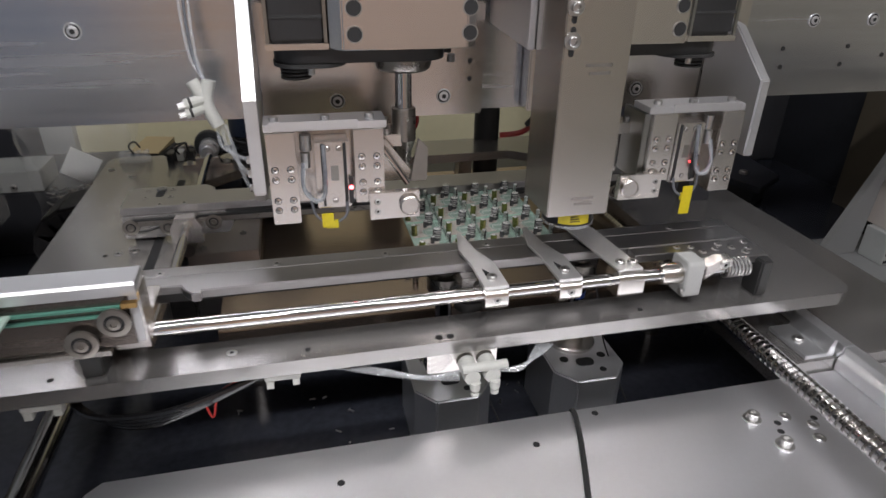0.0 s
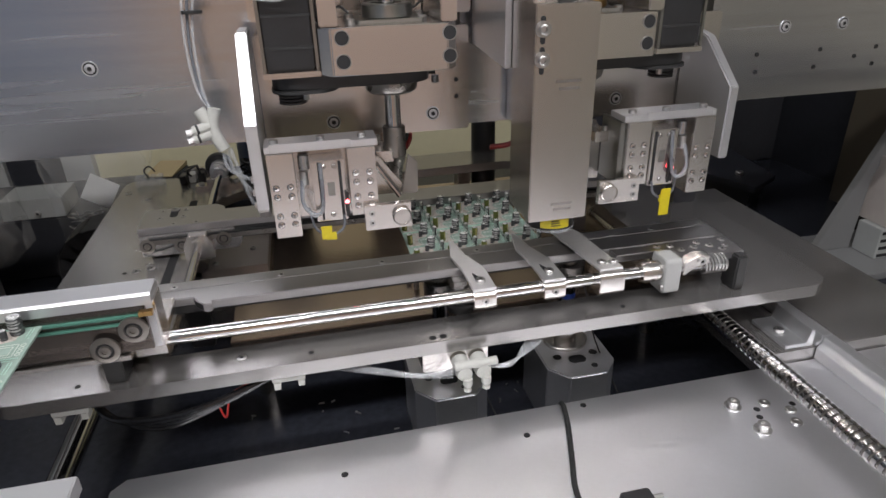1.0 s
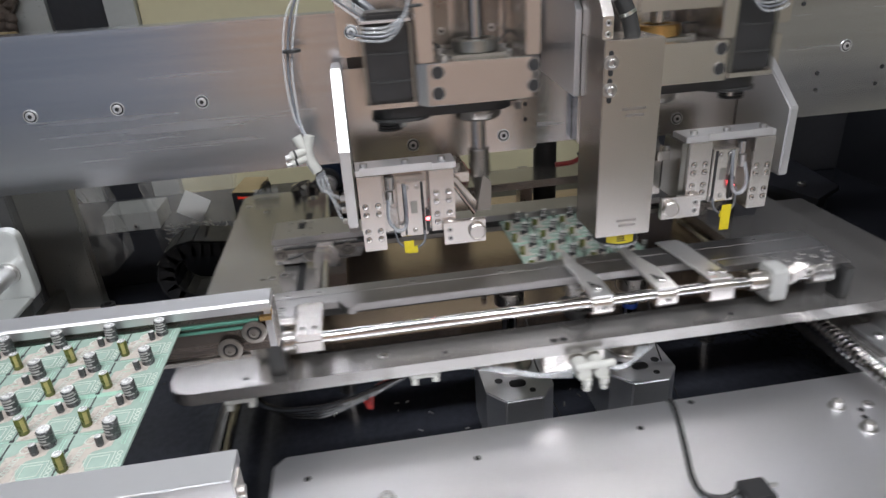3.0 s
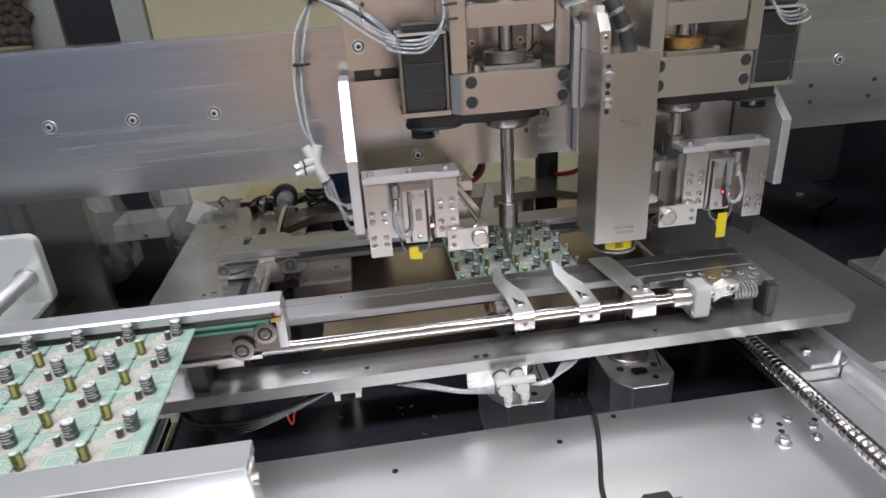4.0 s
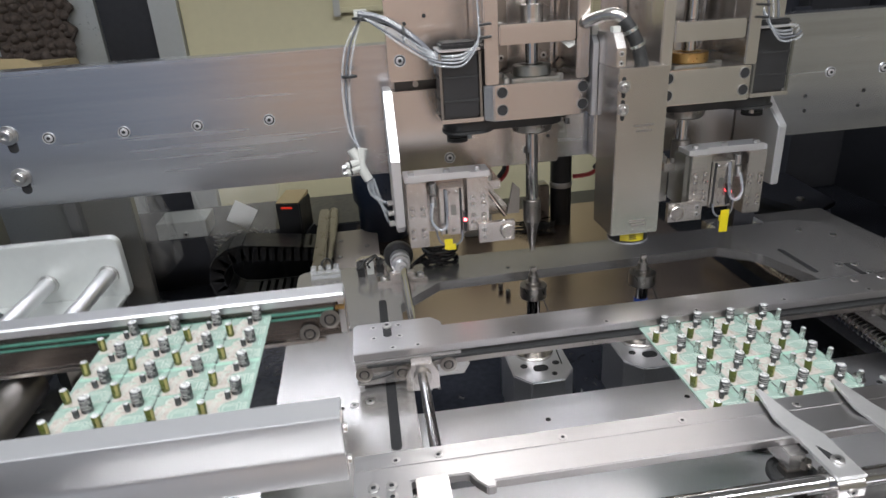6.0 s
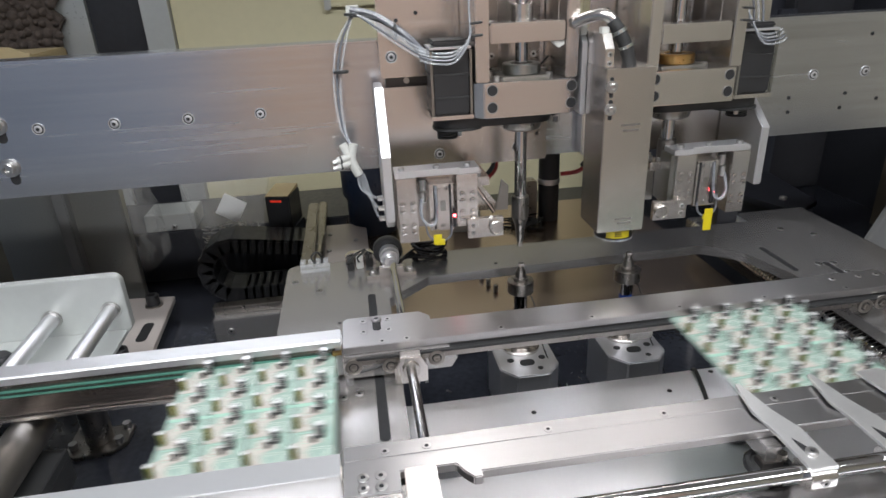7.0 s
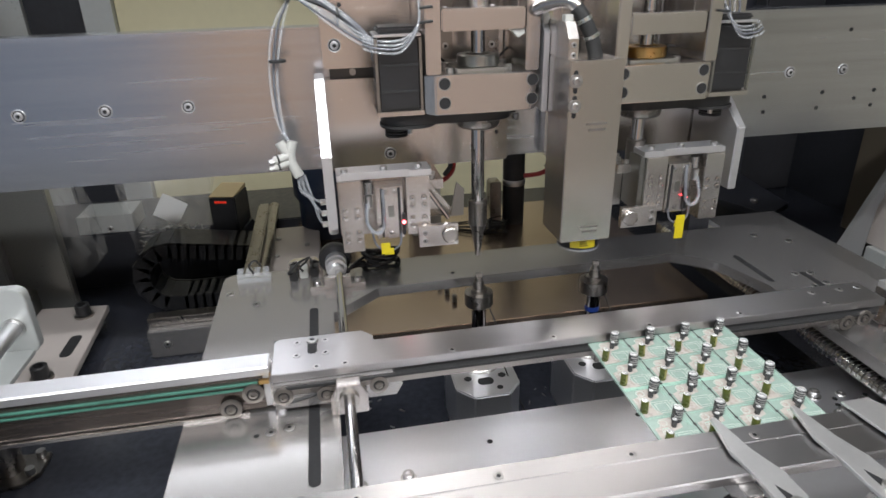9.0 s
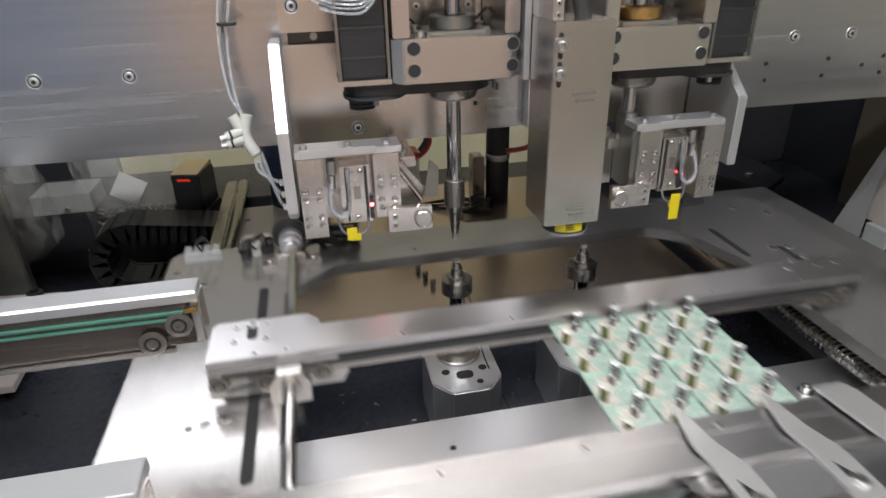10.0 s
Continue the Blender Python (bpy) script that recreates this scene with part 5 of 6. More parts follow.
# ---- lifting feed conveyor ----
def build_conveyor(label, x0, x1, sgn):
    """A feed conveyor in its low place, from x0 to the end x1 by the table."""
    t = thing("feed_conveyor", (x1, 0.30, 0.20), label, "conveyor", "conveyors")
    a, b = min(x0, x1), max(x0, x1)
    rear = part("rear_rail", Mesh().prism([(0.3600, 0.2120), (0.3600, 0.2185), (0.3612, 0.2200), (0.3800, 0.2200), (0.3800, 0.178), (0.3660, 0.178), (0.3660, 0.2120)], "x", a, b), SATIN, t, "white satin rear conveyor rail", 0.0005)
    part("belt", Mesh().box(a + 0.004, b - 0.010, 0.3604, 0.3628, 0.2042, 0.2056), BELT, rear)
    part("belt", Mesh().box(a + 0.004, b - 0.016, 0.3606, 0.3628, 0.1992, 0.2006), BELT, rear)
    part("belt_channel", Mesh().box(a, b - 0.006, 0.3630, 0.3659, 0.179, 0.2118), CHANNEL, rear)
    part("bottom_lip", Mesh().box(a, b - 0.020 if sgn > 0 else b, 0.3600, 0.3659, 0.1745, 0.1778), ALU_BLOCK, rear)
    e = x1 - sgn * 0.014
    pulley(rear, e, 0.3600, 0.1965, 0.0088)
    pulley(rear, e - sgn * 0.019, 0.3600, 0.1845, 0.0088)
    end = x1 - sgn * 0.0005
    part("end_cap", Mesh().box(min(end, end + sgn * 0.0015), max(end, end + sgn * 0.0015), 0.362, 0.379, 0.18, 0.214), ALU_BLOCK, rear)
    part("stop_pin", Mesh().box(min(x1, x1 - sgn * 0.008), max(x1, x1 - sgn * 0.008), 0.3560, 0.3600, 0.2065, 0.2095), BRASS, rear)
    front = part("front_rail", Mesh().prism([(0.1900, 0.2200), (0.2110, 0.2200), (0.2120, 0.2185), (0.2120, 0.2120), (0.2060, 0.2120), (0.2060, 0.170), (0.1900, 0.170), (0.1900, 0.186), (0.1915, 0.1885), (0.1915, 0.1935), (0.1900, 0.196)], "x", a, b), SATIN, t, "white satin front conveyor rail", 0.0005)
    part("belt", Mesh().box(a + 0.004, b - 0.010, 0.2062, 0.2130, 0.2035, 0.2058), BELT, front)
    part("end_cap", Mesh().box(min(end, end + sgn * 0.0015), max(end, end + sgn * 0.0015), 0.192, 0.205, 0.172, 0.214), ALU_BLOCK, front)
    for z in (0.18, 0.205):
        part("cap_screw", Mesh().cyl((end + sgn * 0.0015, 0.1985, z), "x", sgn * 0.002, 0.0028, 10), SCREW, front)
    return t


def build_feed_side(t):
    """The panels, rods and lifting posts that ride with the feed conveyor."""
    side = part("side_panel", Mesh().prism(rounded(-0.90, -0.335, 0.160, 0.232, 0.010), "y", 0.528, 0.540), PANEL, t, "white coated end panel with rounded corner", 0.0008)
    part("tray_sheet", Mesh().box(-0.90, -0.340, 0.384, 0.5278, 0.160, 0.165), PANEL, t, "white coated tray sheet", 0.0006)
    part("tray_bracket", Mesh().box(-0.48, -0.455, 0.382, 0.42, 0.1222, 0.1598), GRAPHITE, t)
    for x, z in ((-0.352, 0.211), (-0.415, 0.207)):
        part("guide_rod", Mesh().cyl((x, 0.400, z - 0.02), "y", 0.128, 0.0080, 18), SATIN, side)
        part("rod_washer", Mesh().cyl((x, 0.5278, z - 0.02), "y", -0.003, 0.0105, 20), SCREW, side)
    knob = part("clamp_knob", Mesh().lathe((-0.440, 0.46, 0.169), "z", [(0, 0.006), (0.004, 0.012), (0.014, 0.0125), (0.018, 0.010)], 10), BLACK, side, "black clamping knob")
    part("knob_stem", Mesh().cyl((-0.440, 0.46, 0.1652), "z", 0.004, 0.003, 10), SCREW, knob)
    # lower front parts under the rails
    part("cross_frame", Mesh().box(-0.90, -0.363, 0.214, 0.384, 0.112, 0.122), GRAPHITE, t, "", 0.001)
    part("frame_edge", Mesh().box(-0.372, -0.363, 0.06, 0.384, 0.085, 0.1118), GRAPHITE, t, "", 0.001)
    part("roller_tube", Mesh().cyl((-0.392, 0.20, 0.142), "y", 0.20, 0.018, 24), PULLEYSTEEL, t)
    part("roller_tube", Mesh().cyl((-0.432, 0.20, 0.150), "y", 0.20, 0.012, 20), CHROME, t)
    part("motor_rod", Mesh().cyl((-0.384, 0.17, 0.1285), "y", 0.17, 0.004, 16), CHROME, t)


def build_lift_posts():
    for x, y in ((-0.415, 0.545),):
        t = thing("lift_post", (x, y, 0.0), "chrome lifting post on a bolted foot", "post")
        foot = part("foot", Mesh().prism([(x - 0.035, y - 0.02), (x - 0.02, y - 0.032), (x + 0.022, y - 0.028), (x + 0.036, y - 0.012), (x + 0.036, y + 0.022), (x - 0.035, y + 0.024)], "z", 0.0, 0.006), DARKSTEEL, t, "", 0.0008)
        part("tube", Mesh().cyl((x, y, 0.006), "z", 0.085, 0.016, 28), DARKSTEEL, t)
        for dx, dy in ((-0.026, -0.014), (0.027, -0.012), (0.028, 0.016), (-0.024, 0.016)):
            part("bolt", Mesh().cyl((x + dx, y + dy, 0.006), "z", 0.008, 0.005, 12), SCREW, foot)
    for x in (0.70, 0.92):
        for y in (0.198, 0.372):
            t = thing("lift_sleeve", (x, y, 0.0), "dark steel sleeve guiding the outfeed conveyor leg", "sleeve", "lift sleeves")
            part("tube", Mesh().lathe((x, y, 0.0), "z", [(0, 0.020), (0.008, 0.020), (0.009, 0.0135), (0.090, 0.0135), (0.090, 0.0095), (0.0, 0.0095)], 20), DARKSTEEL, t)
    # slotted angle bracket further back
    t = thing("slotted_bracket", (-0.44, 0.79, 0.0), "flat steel bracket with slot and black socket bolts", "bracket")
    pl = part("plate", Mesh().prism([(-0.50, 0.892), (-0.399, 0.882), (-0.387, 0.655), (-0.50, 0.655)], "z", 0.020, 0.030), CREAM2, t, "", 0.001)
    part("slot", Mesh().prism(rounded(-0.424, -0.408, 0.735, 0.792, 0.007), "z", 0.0295, 0.0306), HOLE, pl)
    for x, y in ((-0.4255, 0.8537), (-0.4255, 0.6867)):
        part("washer", Mesh().cyl((x, y, 0.030), "z", 0.003, 0.014, 24), DARKSTEEL, pl)
        part("bolt", Mesh().lathe((x, y, 0.033), "z", [(0, 0.0105), (0.016, 0.0105), (0.017, 0.0095), (0.017, 0.006), (0.010, 0.006)], 20), BLACK, pl)
    part("wall", Mesh().box(-0.515, -0.502, 0.66, 0.90, 0.0, 0.060), GREYPANEL, t)
    part("support", Mesh().box(-0.50, -0.41, 0.71, 0.88, 0.0, 0.0198), GREYPANEL, t)
    t = thing("loose_clip", (-0.275, 0.443, 0.0), "small bent steel clip on the black bed", "clip")
    part("bend", Mesh().tube([(-0.284, 0.438, 0.001), (-0.284, 0.440, 0.014), (-0.266, 0.445, 0.014), (-0.266, 0.447, 0.001)], 0.0018, 8), SCREW, t)
    part("stub", Mesh().cyl((-0.265, 0.444, 0.004), "z", 0.020, 0.0022, 10), SCREW, t)


# ---- machine rear and surroundings ----
def build_rear():
    # cable chain
    t = thing("cable_chain", (-0.24, 0.91, 0.0), "black plastic cable carrier chain curled on the bed", "cable chain")
    R, cx, cz, wid = 0.046, -0.285, 0.078, 0.062
    path = [(-0.165 - 0.0135 * k, cz - R) for k in range(9)]
    path += [(cx + R * 1.05 * math.cos(radians(-90 - 22.5 * k)), cz + R * math.sin(radians(-90 - 22.5 * k))) for k in range(1, 9)]
    path += [(cx + 0.0135 * k, cz + R - 0.0018 * k) for k in range(1, 11)]
    for k in range(len(path) - 1):
        (x, z), (x2, z2) = path[k], path[k + 1]
        m = Matrix.Translation((x, 0.885, z)) @ Matrix.Rotation(-math.atan2(z2 - z, x2 - x), 4, "Y")
        ln = math.hypot(x2 - x, z2 - z) + 0.004
        lk = part("link", Mesh().box(-0.002, ln + 0.002, -wid / 2, wid / 2, 0.0095, 0.0128, m).box(-0.002, ln, -wid / 2, -wid / 2 + 0.007, -0.0130, 0.0095, m).box(-0.002, ln, wid / 2 - 0.007, wid / 2, -0.0130, 0.0095, m), BLACK, t, "", 0.001)
        part("crossbar", Mesh().box(0.002, ln - 0.008, -wid / 2 + 0.007, wid / 2 - 0.007, -0.0125, -0.0095, m), BLACK, lk)
    part("foot", Mesh().box(-0.30, -0.16, 0.855, 0.915, 0.0, 0.0178), DARKWALL, t)
    # rail under the chain
    t = thing("linear_stage", (-0.25, 0.79, 0.0), "grey aluminium stage body with steel guide on the bed", "linear stage")
    part("body", Mesh().box(-0.31, -0.11, 0.752, 0.80, 0.0, 0.045), ANOD, t, "", 0.002)
    part("guide", Mesh().box(-0.31, -0.11, 0.765, 0.785, 0.0452, 0.058), DARKSTEEL, t, "", 0.001)
    screw(t, (-0.285, 0.752, 0.022), "y", -1, 0.005, 0.002)
    # long guide along y at the table's rear left
    t = thing("guide_way", (-0.15, 0.9, 0.1), "long ground guide rail mounted on a pale plate", "guide rail")
    part("rail", Mesh().box(-0.166, -0.146, 0.740, 1.04, 0.105, 0.124), DARKSTEEL, t, "", 0.003)
    part("rail", Mesh().cyl((-0.139, 0.740, 0.1165), "y", 0.30, 0.0085, 18), DARKSTEEL, t)
    part("mount", Mesh().box(-0.170, -0.142, 0.740, 1.04, 0.0, 0.1048), GRAPHITE, t, "", 0.001)
    part("plate", Mesh().box(-0.1415, -0.060, 0.745, 0.95, 0.0905, 0.108), CREAM2, t, "", 0.001)
    for k in range(5):
        screw(t, (-0.125 + 0.045 * (k % 2), 0.76 + 0.035 * k, 0.1081), "z", 1, 0.004, 0.003)
    # black counter box with red readout
    t = thing("sensor_amplifier", (-0.205, 0.97, 0.0), "black sensor amplifier box with red digital readout", "sensor box")
    m = Matrix.Translation((-0.205, 0.975, 0.0)) @ Matrix.Rotation(radians(-14), 4, "Z")
    part("body", Mesh().box(-0.022, 0.022, -0.030, 0.030, 0.112, 0.172, m), BLACK, t, "", 0.002)
    part("front_frame", Mesh().prism([(-0.0302, 0.1722), (-0.0302, 0.1735), (0.028, 0.1790), (0.028, 0.1722)], "x", -0.0205, 0.0205, m), CARD, t)
    part("readout", Mesh().box(-0.012, 0.008, -0.0312, -0.0303, 0.162, 0.1655, m), READOUT, t, "glowing red readout")
    part("base", Mesh().box(-0.024, 0.024, -0.032, 0.032, 0.0, 0.1118, m), DARKWALL, t)
    # navy motor and odds behind the first gripper
    t = thing("rear_motor", (-0.05, 0.97, 0.09), "dark navy round motor housing behind the head", "motor")
    part("housing", Mesh().lathe((-0.045, 0.965, 0.0902), "z", [(0, 0.045), (0.06, 0.045), (0.072, 0.052), (0.15, 0.052), (0.16, 0.045)], 30), NAVY, t)
    t = thing("wire_tangle", (0.22, 0.88, 0.09), "tangle of thin black wires lying on the steel plate", "wires")
    rng = random.Random(3)
    for k in range(6):
        pts = [(0.20 + rng.uniform(0, 0.06), 0.865 + rng.uniform(0, 0.06), 0.0925 + rng.uniform(0, 0.014)) for _ in range(6)]
        part("wire", Mesh().tube([(0.14, 0.93, 0.092)] + pts, 0.0014, 6), RUBBER, t)
    t = thing("solenoid", (0.13, 0.93, 0.09), "pale boxed solenoid with red terminal cover", "solenoid")
    part("body", Mesh().box(0.095, 0.145, 0.90, 0.96, 0.0902, 0.178), WHITE, t, "", 0.002)
    part("cover", Mesh().box(0.096, 0.145, 0.898, 0.935, 0.1782, 0.192), REDWIRE, t, "", 0.002)
    t = thing("air_cylinder", (0.28, 0.92, 0.09), "dark round air cylinder standing behind the beam", "air cylinder")
    part("tube", Mesh().cyl((0.280, 0.93, 0.0902), "z", 0.19, 0.019, 24), BLACK, t)
    part("ring", Mesh().lathe((0.280, 0.93, 0.160), "z", [(0, 0.0195), (0.003, 0.0205), (0.008, 0.0205), (0.010, 0.0195)], 24), SCREW, t)
    part("port", Mesh().box(0.236, 0.256, 0.92, 0.95, 0.0902, 0.168), DARKSTEEL, t, "", 0.002)
    # left grey post panel and glass-like guard
    t = thing("left_upright", (-0.60, 0.90, 0.0), "tall grey steel enclosure panel beside the bed", "panel")
    part("panel", Mesh().box(-0.80, -0.462, 0.925, 0.945, 0.0, 0.300), SATINGREY, t, "", 0.002)
    part("edge", Mesh().box(-0.560, -0.540, 0.905, 0.9248, 0.0, 0.300), SLATEPALE, t, "", 0.002)
    # plastic bags hanging and lying behind
    def bag(pts, base, seed, depth, label):
        rngb = random.Random(seed)
        v, f, n = [], [], 10
        (ax, az), (bx, bz), (cx2, cz2), (dx, dz) = pts
        for i in range(n + 1):
            for j in range(n + 1):
                u, w = i / n, j / n
                xx = (ax * (1 - u) + bx * u) * (1 - w) + (dx * (1 - u) + cx2 * u) * w
                zz = (az * (1 - u) + bz * u) * (1 - w) + (dz * (1 - u) + cz2 * u) * w
                puff = math.sin(math.pi * u) * math.sin(math.pi * w)
                v.append((xx + rngb.uniform(-0.006, 0.006), base - depth * puff + rngb.uniform(-0.010, 0.010) + 0.008 * math.sin(9 * u + 5 * w), zz + rngb.uniform(-0.004, 0.004)))
        for i in range(n):
            for j in range(n):
                p = i * (n + 1) + j
                f.append((p, p + n + 1, p + n + 2, p + 1))
        bk = [(x, 2 * base - y + 0.03, z) for x, y, z in v]
        t2 = thing("plastic_bag", (pts[2][0], base, pts[2][1]), label, "plastic bag", "plastic bags")
        part("front_film", Mesh().add(v, f), BAG, t2)
        part("back_film", Mesh().add(bk, f), BAG, t2)
        return t2
    b1 = bag(((-0.515, 0.30), (-0.445, 0.30), (-0.425, 0.070), (-0.505, 0.018)), 0.975, 2, 0.03, "clear crumpled plastic bag hanging with loose leads")
    b2 = bag(((-0.40, 0.31), (-0.215, 0.31), (-0.245, 0.085), (-0.362, 0.080)), 0.965, 4, 0.04, "clear plastic bag of clipped leads with paper label")
    part("paper_label", Mesh().box(-0.020, 0.020, -0.0005, 0.0005, -0.020, 0.020, Matrix.Translation((-0.286, 0.918, 0.168)) @ Matrix.Rotation(radians(32), 4, "Y")), PAPER, b2, "white paper label")
    rng = random.Random(8)
    clip = Mesh()
    for k in range(150):
        x, z = rng.uniform(-0.350, -0.25), 0.001 + rng.random() ** 2 * 0.035
        a = rng.uniform(0, 3.1)
        d = Vector((math.cos(a), rng.uniform(-0.5, 0.5), 0.4 * math.sin(a))) * 0.006
        p = Vector((x, 0.96 + rng.uniform(-0.015, 0.015), 0.088 + z))
        clip.tube([p - d, p + d], 0.0011, 4, 1)
    tagged(part("lead_scrap", clip, SCREW, b2, "bright clipped leads"), kind="stuff")
    t = thing("rear_ledge", (-0.33, 1.12, 0.0), "low dark ledge with pale block behind the bed", "ledge")
    part("body", Mesh().box(-0.60, 0.10, 1.015, 1.20, 0.0, 0.100), DARKWALL, t, "", 0.002)
    part("block", Mesh().box(-0.466, -0.376, 1.018, 1.09, 0.1002, 0.132), PANEL, t, "pale grey block on the ledge", 0.001)
    screw(t, (-0.415, 1.018, 0.108), "y", -1, 0.005, 0.003)
    # scattered clippings on the bed
    st = Mesh()
    rng = random.Random(11)
    for k in range(46):
        x, yy = rng.uniform(-0.10, 0.22), rng.uniform(0.41, 0.585)
        if abs(x - 0.12) < 0.04 and yy > 0.46:
            continue
        a = rng.uniform(0, 6.28)
        d = Vector((math.cos(a), math.sin(a), 0)) * rng.uniform(0.001, 0.0035)
        p = Vector((x, yy, 0.0013))
        st.tube([p - d, p + d], rng.uniform(0.0004, 0.0012), 5, 1)
    solid("lead_clippings", st, SCREW, "bright clipped component leads scattered on the black bed", "metal scraps", "stuff")
    # rear walls seen over the beam
    solid("rear_panel", Mesh().box(-0.44, 1.3, 1.42, 1.45, -0.3, 0.60), CREAM, "cream painted rear machine cover", kind="structure")
    # two boards above the picture, added only for the table plate to reflect
    solid("rear_reflector_upper", Mesh().box(-0.44, 0.35, 1.42, 1.45, 0.602, 1.2), WALLP, "unseen pale grey board above the rear cover, added for plate reflections", kind="structure")
    solid("rear_reflector_side", Mesh().box(0.352, 1.3, 1.42, 1.45, 0.602, 1.2), SLATE, "unseen slate grey board above the rear cover, added to darken plate reflections", kind="structure")
    t = thing("panel_latch", (-0.08, 1.41, 0.47), "white plastic cable hook on the cream cover", "hook")
    part("hook", Mesh().box(-0.10, 0.14, 1.405, 1.419, 0.462, 0.474), CREAM, t, "", 0.002)
    part("catch", Mesh().box(-0.105, -0.090, 1.398, 1.4188, 0.456, 0.50), WHITE, t, "", 0.002)
    solid("rear_panel_trim", Mesh().box(-0.500, -0.442, 1.40, 1.45, -0.3, 1.2), PANEL, "grey vertical trim of the rear cover", kind="structure")
    # solid near-black strip in place of the shade in the open gap
    solid("rear_gap_shade", Mesh().box(-0.620, -0.502, 1.44, 1.46, -0.3, 1.2), DARKWALL, "dark strip painting the shade of the gap beside the rear cover", kind="structure")
    t = thing("foam_panel", (-0.74, 1.42, 0.5), "torn dark brown sound-damping foam sheet", "foam")
    rng = random.Random(7)
    pts = [(-0.83, -0.2), (-0.83, 0.95)]
    z = 0.95
    while z > -0.2:
        pts.append((-0.672 + rng.uniform(-0.014, 0.014), z))
        z -= 0.022
    part("sheet", Mesh().prism(pts, "y", 1.405, 1.425), FOAM, t, "", 0.003)
    lumps = Mesh()
    for i in range(9):
        for j in range(58):
            lx, lz, lr = -0.83 + 0.0182 * i + rng.uniform(-0.005, 0.005), -0.18 + 0.0193 * j + rng.uniform(-0.006, 0.006), rng.uniform(0.008, 0.014)
            lumps.lathe((lx, 1.4048, lz), "y", [(0, lr), (-0.004, lr * 0.85), (-0.010, lr * 0.45), (-0.012, lr * 0.1)], 7)
    tagged(part("lump_surface", lumps, FOAM, t), kind="stuff")
    solid("rear_corner", Mesh().box(-1.4, -0.622, 1.43, 1.45, -0.3, 1.2), PANEL, "pale steel corner of the machine rear", kind="structure")
    t = thing("carton", (-0.72, 1.25, 0.36), "tan carton standing behind the beam", "carton")
    part("box", Mesh().box(-0.86, -0.655, 1.20, 1.36, 0.10, 0.412), CARD, t, "", 0.003)
    part("flap", Mesh().prism([(-0.86, 0.34), (-0.655, 0.34), (-0.655, 0.415), (-0.69, 0.428), (-0.86, 0.436)], "y", 1.19, 1.199), CARD, t)
    part("stand", Mesh().box(-0.85, -0.665, 1.21, 1.35, 0.0, 0.0998), DARKWALL, t)
    # right side of the machine
    solid("side_wall", Mesh().box(0.995, 1.01, 0.62, 0.955, 0.0, 1.2), OLIVEWALL, "olive brown inner side sheet of the machine", kind="structure")
    solid("side_wall_rear", Mesh().box(1.06, 1.08, 0.90, 1.42, 0.0, 1.2), DARKWALL, "black inner side wall of the machine", kind="structure")
    solid("rear_inner_wall", Mesh().box(0.55, 1.06, 1.245, 1.26, 0.0, 0.60), SLATE, "slate grey inner rear wall", kind="structure")
    t = thing("sound_foam", (0.72, 0.95, 0.2), "black wavy foam pad on the dark wall", "foam")
    part("pad", Mesh().box(0.916, 1.06, 1.20, 1.24, 0.0, 0.46), BLACKFOAM, t, "", 0.004)
    t = thing("right_ledge", (0.75, 0.92, 0.0), "dark painted ledge with fixing screws", "ledge")
    part("plate", Mesh().prism([(0.726, 1.146), (0.806, 0.936), (0.887, 0.985), (0.915, 1.195), (0.72, 1.195)], "z", 0.038, 0.050), SLATE, t, "", 0.001)
    part("body", Mesh().prism([(0.74, 1.15), (0.815, 0.96), (0.875, 1.0), (0.905, 1.19), (0.735, 1.19)], "z", 0.0, 0.0378), DARKWALL, t)
    part("end_strip", Mesh().box(0.871, 0.912, 1.184, 1.196, 0.0502, 0.42), SLATE, t, "", 0.002)
    for x, y in ((0.775, 1.11), (0.825, 1.01)):
        screw(t, (x, y, 0.0502), "z", 1, 0.008, 0.006)
    t = thing("gusset_plate", (0.86, 0.75, 0.0), "grey steel gusset with vented plug behind it", "gusset")
    part("gusset", Mesh().prism([(0.775, 0.0122), (0.842, 0.0122), (0.850, 0.13), (0.915, 0.30), (0.905, 0.30)], "y", 0.745, 0.757), SLATEPALE, t, "", 0.001)
    part("foot", Mesh().box(0.77, 0.95, 0.66, 0.80, 0.0005, 0.012), SLATEPALE, t, "", 0.001)
    cover = part("cover_plate", Mesh().box(0.856, 0.95, 0.70, 0.76, 0.062, 0.165), CREAM2, t, "", 0.001)
    part("shaft", Mesh().cyl((0.905, 0.70, 0.105), "y", -0.03, 0.010, 18), CHROME, cover)
    for x0v, x1v, z0v, nv in ((0.846, 0.875, 0.0122, 4), (0.892, 0.94, 0.1652, 6)):
        vent = part("vent_block", Mesh().box(x0v, x1v, 0.70, 0.744, z0v, z0v + 0.0128 * nv - 0.002), PANEL, t, "", 0.001)
        for k in range(nv):
            part("vent_slot", Mesh().box(x0v + 0.003, x1v - 0.003, 0.6992, 0.7002, z0v + 0.003 + 0.0125 * k, z0v + 0.008 + 0.0125 * k), HOLE, vent)
    t = thing("tool_rod", (0.42, 0.66, 0.2), "bright thin steel rod behind the second gripper", "rod")
    part("rod", Mesh().tube([(0.375, 0.56, 0.270), (0.41, 0.60, 0.258), (0.455, 0.645, 0.244)], 0.0030, 10, 2), CHROME, t)
    part("holder", Mesh().box(0.440, 0.470, 0.640, 0.66, 0.150, 0.302), DARKWALL, t)


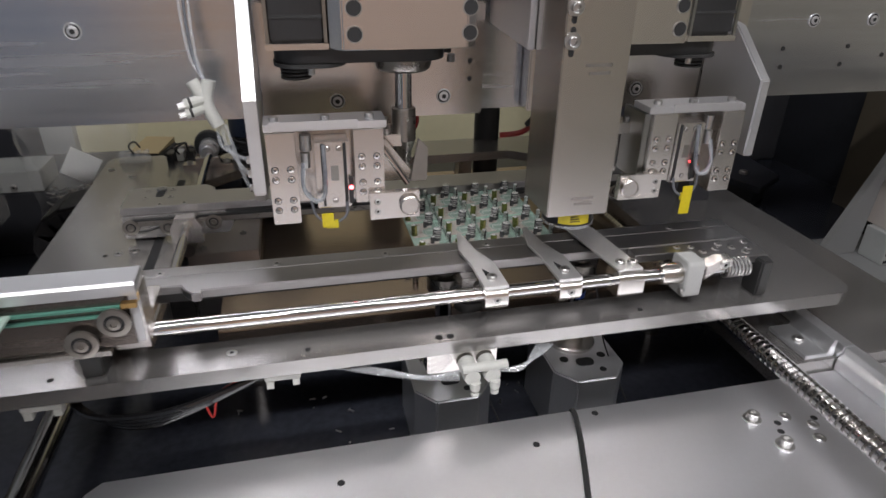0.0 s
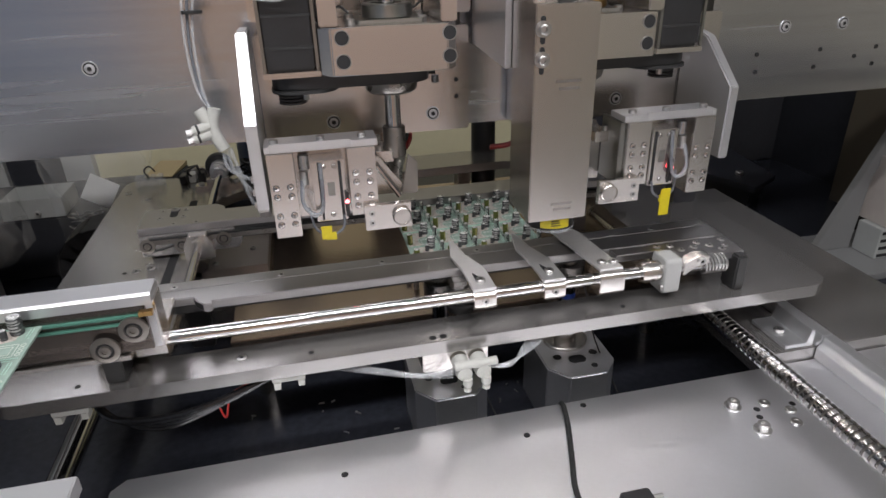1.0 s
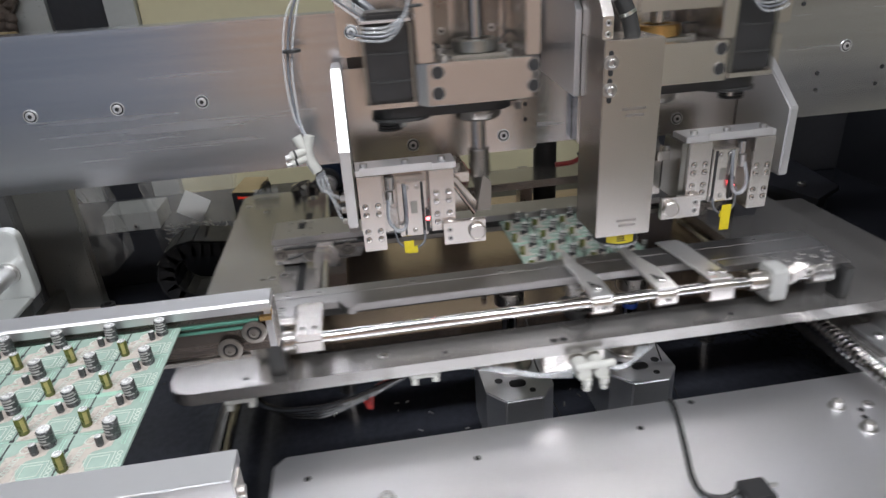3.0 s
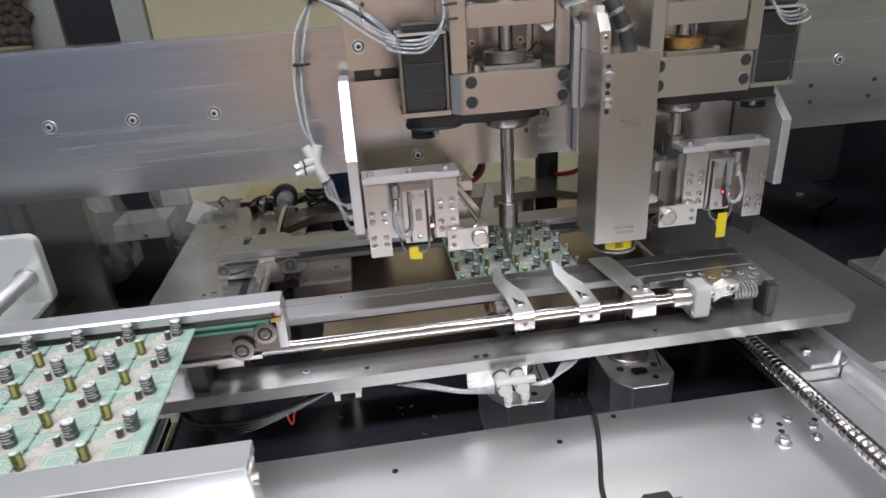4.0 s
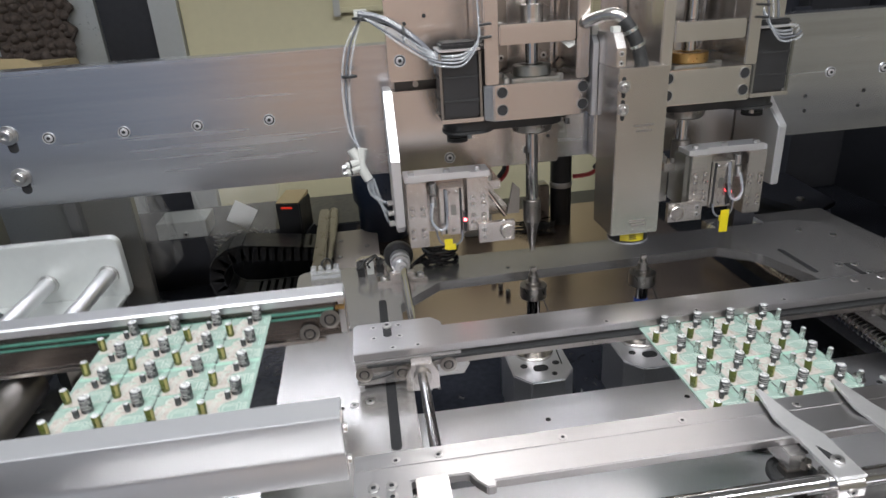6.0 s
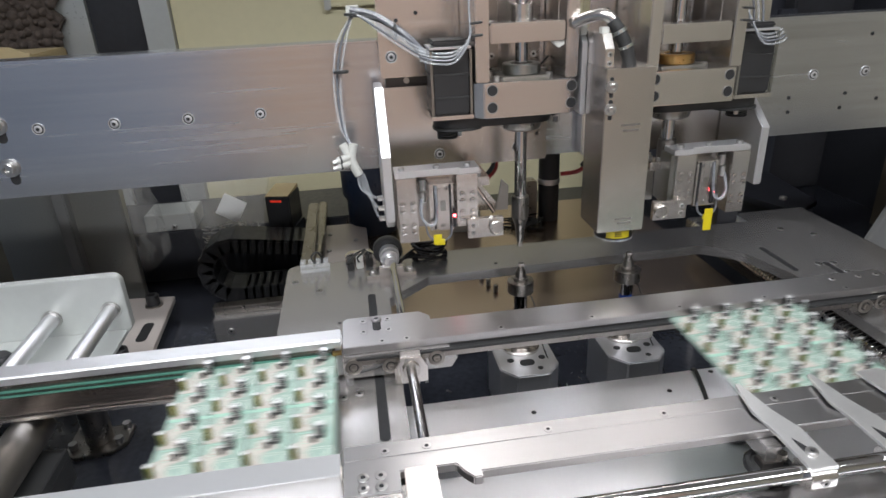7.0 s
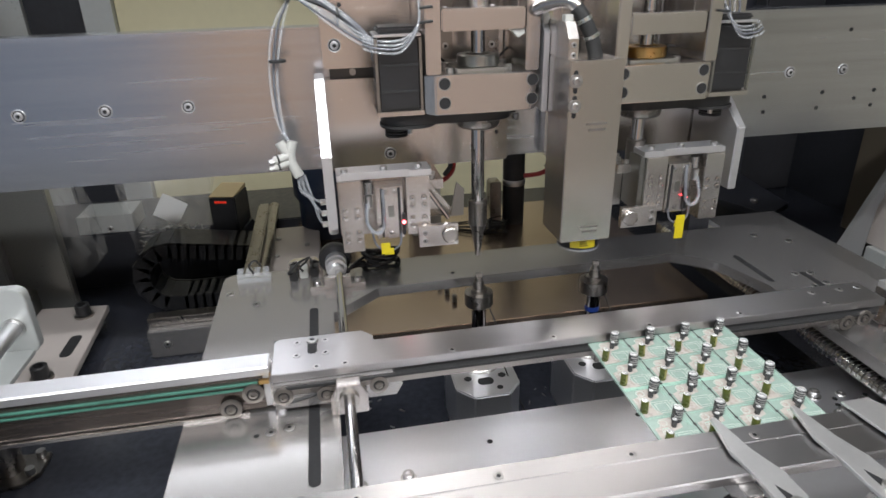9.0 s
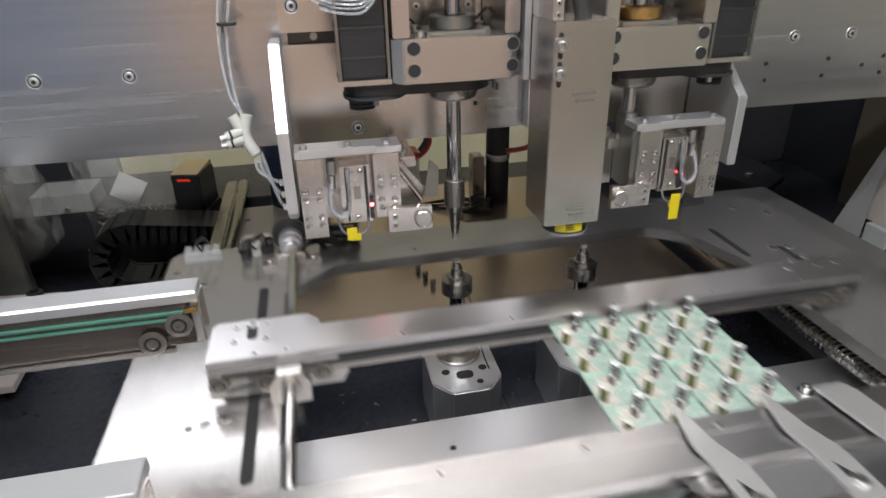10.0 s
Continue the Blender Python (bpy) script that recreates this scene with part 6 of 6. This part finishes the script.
build_room()
build_machine_base()
build_anvil(0.120, 0.532)
build_anvil(0.258, 0.532)
build_beam()
build_mount(-0.028, 0.170, 0.161, "machined aluminium mounting plate behind the first head")
build_mount(0.215, 0.440, 0.113, "machined aluminium mounting plate behind the second head")
head_a, spindle_a = build_head(0.1205, False, 0.0)
head_b, spindle_b = build_head(0.296, True, 0.054)
build_side_plate(-0.038, -0.0285, [(0.599, 0.410), (0.556, 0.410), (0.508, 0.345), (0.508, 0.272), (0.520, 0.262), (0.599, 0.262)], "bright white-edged aluminium side plate")
build_side_plate(0.397, 0.4065, [(0.599, 0.392), (0.560, 0.385), (0.512, 0.345), (0.512, 0.276), (0.599, 0.276)], "sloped aluminium side plate with socket screws")
build_gripper(-0.026, False, "small aluminium lead gripper with air hoses and yellow tag")
build_gripper(0.382, True, "small aluminium lead gripper beside the sloped plate")
build_column()
build_hoses()
table = build_table()
saddle = build_saddle()
conveyor_in = build_conveyor("white feed conveyor with green belts that lifts over the table", -0.90, -0.0945, 1)
build_feed_side(conveyor_in)
conveyor_out = build_conveyor("outfeed conveyor with green belts beyond the table", 1.00, 0.482, -1)
for lx in (0.70, 0.92):
    for ly in (0.198, 0.372):
        part("leg", Mesh().cyl((lx, ly, 0.001), "z", 0.174, 0.009, 14), CHROME, conveyor_out)
build_lift_posts()
board_done = build_board("green board panel of capacitors with new silver parts", True)
board_next = build_board("green board panel of dark and green capacitors", False)
build_rear()


# ---- what moves ----
def motions():
    STAGE = [(0.0, -0.083, 0.291), (2.75, -0.083, 0.291), (3.1, -0.030, 0.284), (3.45, -0.030, 0.284), (3.7, -0.030, 0.284), (3.8, -0.057, 0.283), (3.9, -0.099, 0.282), (4.0, -0.115, 0.282), (4.2, -0.113, 0.283),
             (4.3, -0.080, 0.283), (4.4, -0.048, 0.283), (4.5, -0.044, 0.283), (4.7, -0.044, 0.283), (4.8, -0.037, 0.246), (4.9, -0.032, 0.202), (5.0, -0.025, 0.160), (5.1, -0.016, 0.116),
             (5.2, -0.012, 0.067), (5.3, -0.006, 0.034), (5.4, -0.002, 0.010), (5.5, 0, 0), (9.8, 0, 0), (9.9, -0.003, 0.005), (10.0, -0.012, 0.024)]
    at = lambda t: next(((a[1] + (b[1] - a[1]) * (t - a[0]) / (b[0] - a[0]), a[2] + (b[2] - a[2]) * (t - a[0]) / (b[0] - a[0])) for a, b in zip(STAGE, STAGE[1:]) if a[0] <= t <= b[0]))
    o = ORG[table.name]
    walk(table, [(t, pose(o[0] + x, o[1] + y, o[2])) for t, x, y in STAGE])
    o = ORG[saddle.name]
    walk(saddle, [(t, pose(o[0] + x, o[1], o[2])) for t, x, y in STAGE])
    # feed conveyor goes down to load and up again
    LIFT = [(0.0, 0.0655), (5.75, 0.0655), (6.25, 0.030), (6.7, 0.0), (9.0, 0.0), (9.15, 0.004), (9.4, 0.029), (9.8, 0.060), (10.0, 0.0655)]
    o = ORG[conveyor_in.name]
    walk(conveyor_in, [(t, pose(o[0], o[1], o[2] + z)) for t, z in LIFT])
    o = ORG[conveyor_out.name]
    walk(conveyor_out, [(t, pose(o[0], o[1], o[2] + z)) for t, z in LIFT])
    # the finished board leaves, the next one comes in
    zb, yb = 0.2010, 0.3610
    rows = [(t, pose(0.308 + x, yb + y, zb)) for t, x, y in STAGE if t <= 5.5]
    rows += [(t, pose(x, yb, zb)) for t, x in ((6.75, 0.308), (7.0, 0.356), (7.2, 0.433), (7.5, 0.529), (7.9, 0.67), (8.2, 0.74), (10.0, 0.74))]
    walk(board_done, rows)
    rows = [(t, pose(-0.157, yb - 0.0015, zb + 0.005 + z)) for t, z in LIFT if t <= 6.5] + [(6.7, pose(-0.157, yb - 0.0015, zb + 0.005))]
    rows += [(t, pose(x, yb, zb + 0.002)) for t, x in ((6.8, -0.145), (7.0, -0.100), (7.2, -0.037), (7.5, 0.058))] + [(t, pose(x, yb, zb)) for t, x in ((7.8, 0.184), (8.0, 0.268), (8.15, 0.306), (8.3, 0.308))]
    rows += [(9.8, pose(0.308, yb, zb)), (9.9, pose(0.305, yb + 0.005, zb)), (10.0, pose(0.296, yb + 0.024, zb))]
    walk(board_next, rows)
    # heads shift sideways; the first spindle dips
    o = ORG[head_a.name]
    walk(head_a, [(t, pose(o[0] + x, o[1], o[2])) for t, x in ((0.0, -0.0355), (2.9, -0.0355), (3.2, 0), (4.1, 0), (4.2, -0.016), (4.3, -0.0355), (4.7, -0.0355), (4.8, 0), (10.0, 0))])
    o = ORG[head_b.name]
    walk(head_b, [(t, pose(o[0] + x, o[1], o[2])) for t, x in ((0.0, -0.040), (2.9, -0.040), (3.2, 0), (4.0, 0), (4.1, -0.02), (4.2, -0.040), (4.7, -0.040), (4.8, 0), (10.0, 0))])
    walk(spindle_a, [(t, pose(0, 0, z)) for t, z in ((0.0, 0.049), (2.9, 0.049), (3.2, 0.049), (3.5, 0), (4.1, 0), (4.2, 0.03), (4.3, 0.050), (4.7, 0.050), (4.8, 0.0), (10.0, 0.0))])


motions()
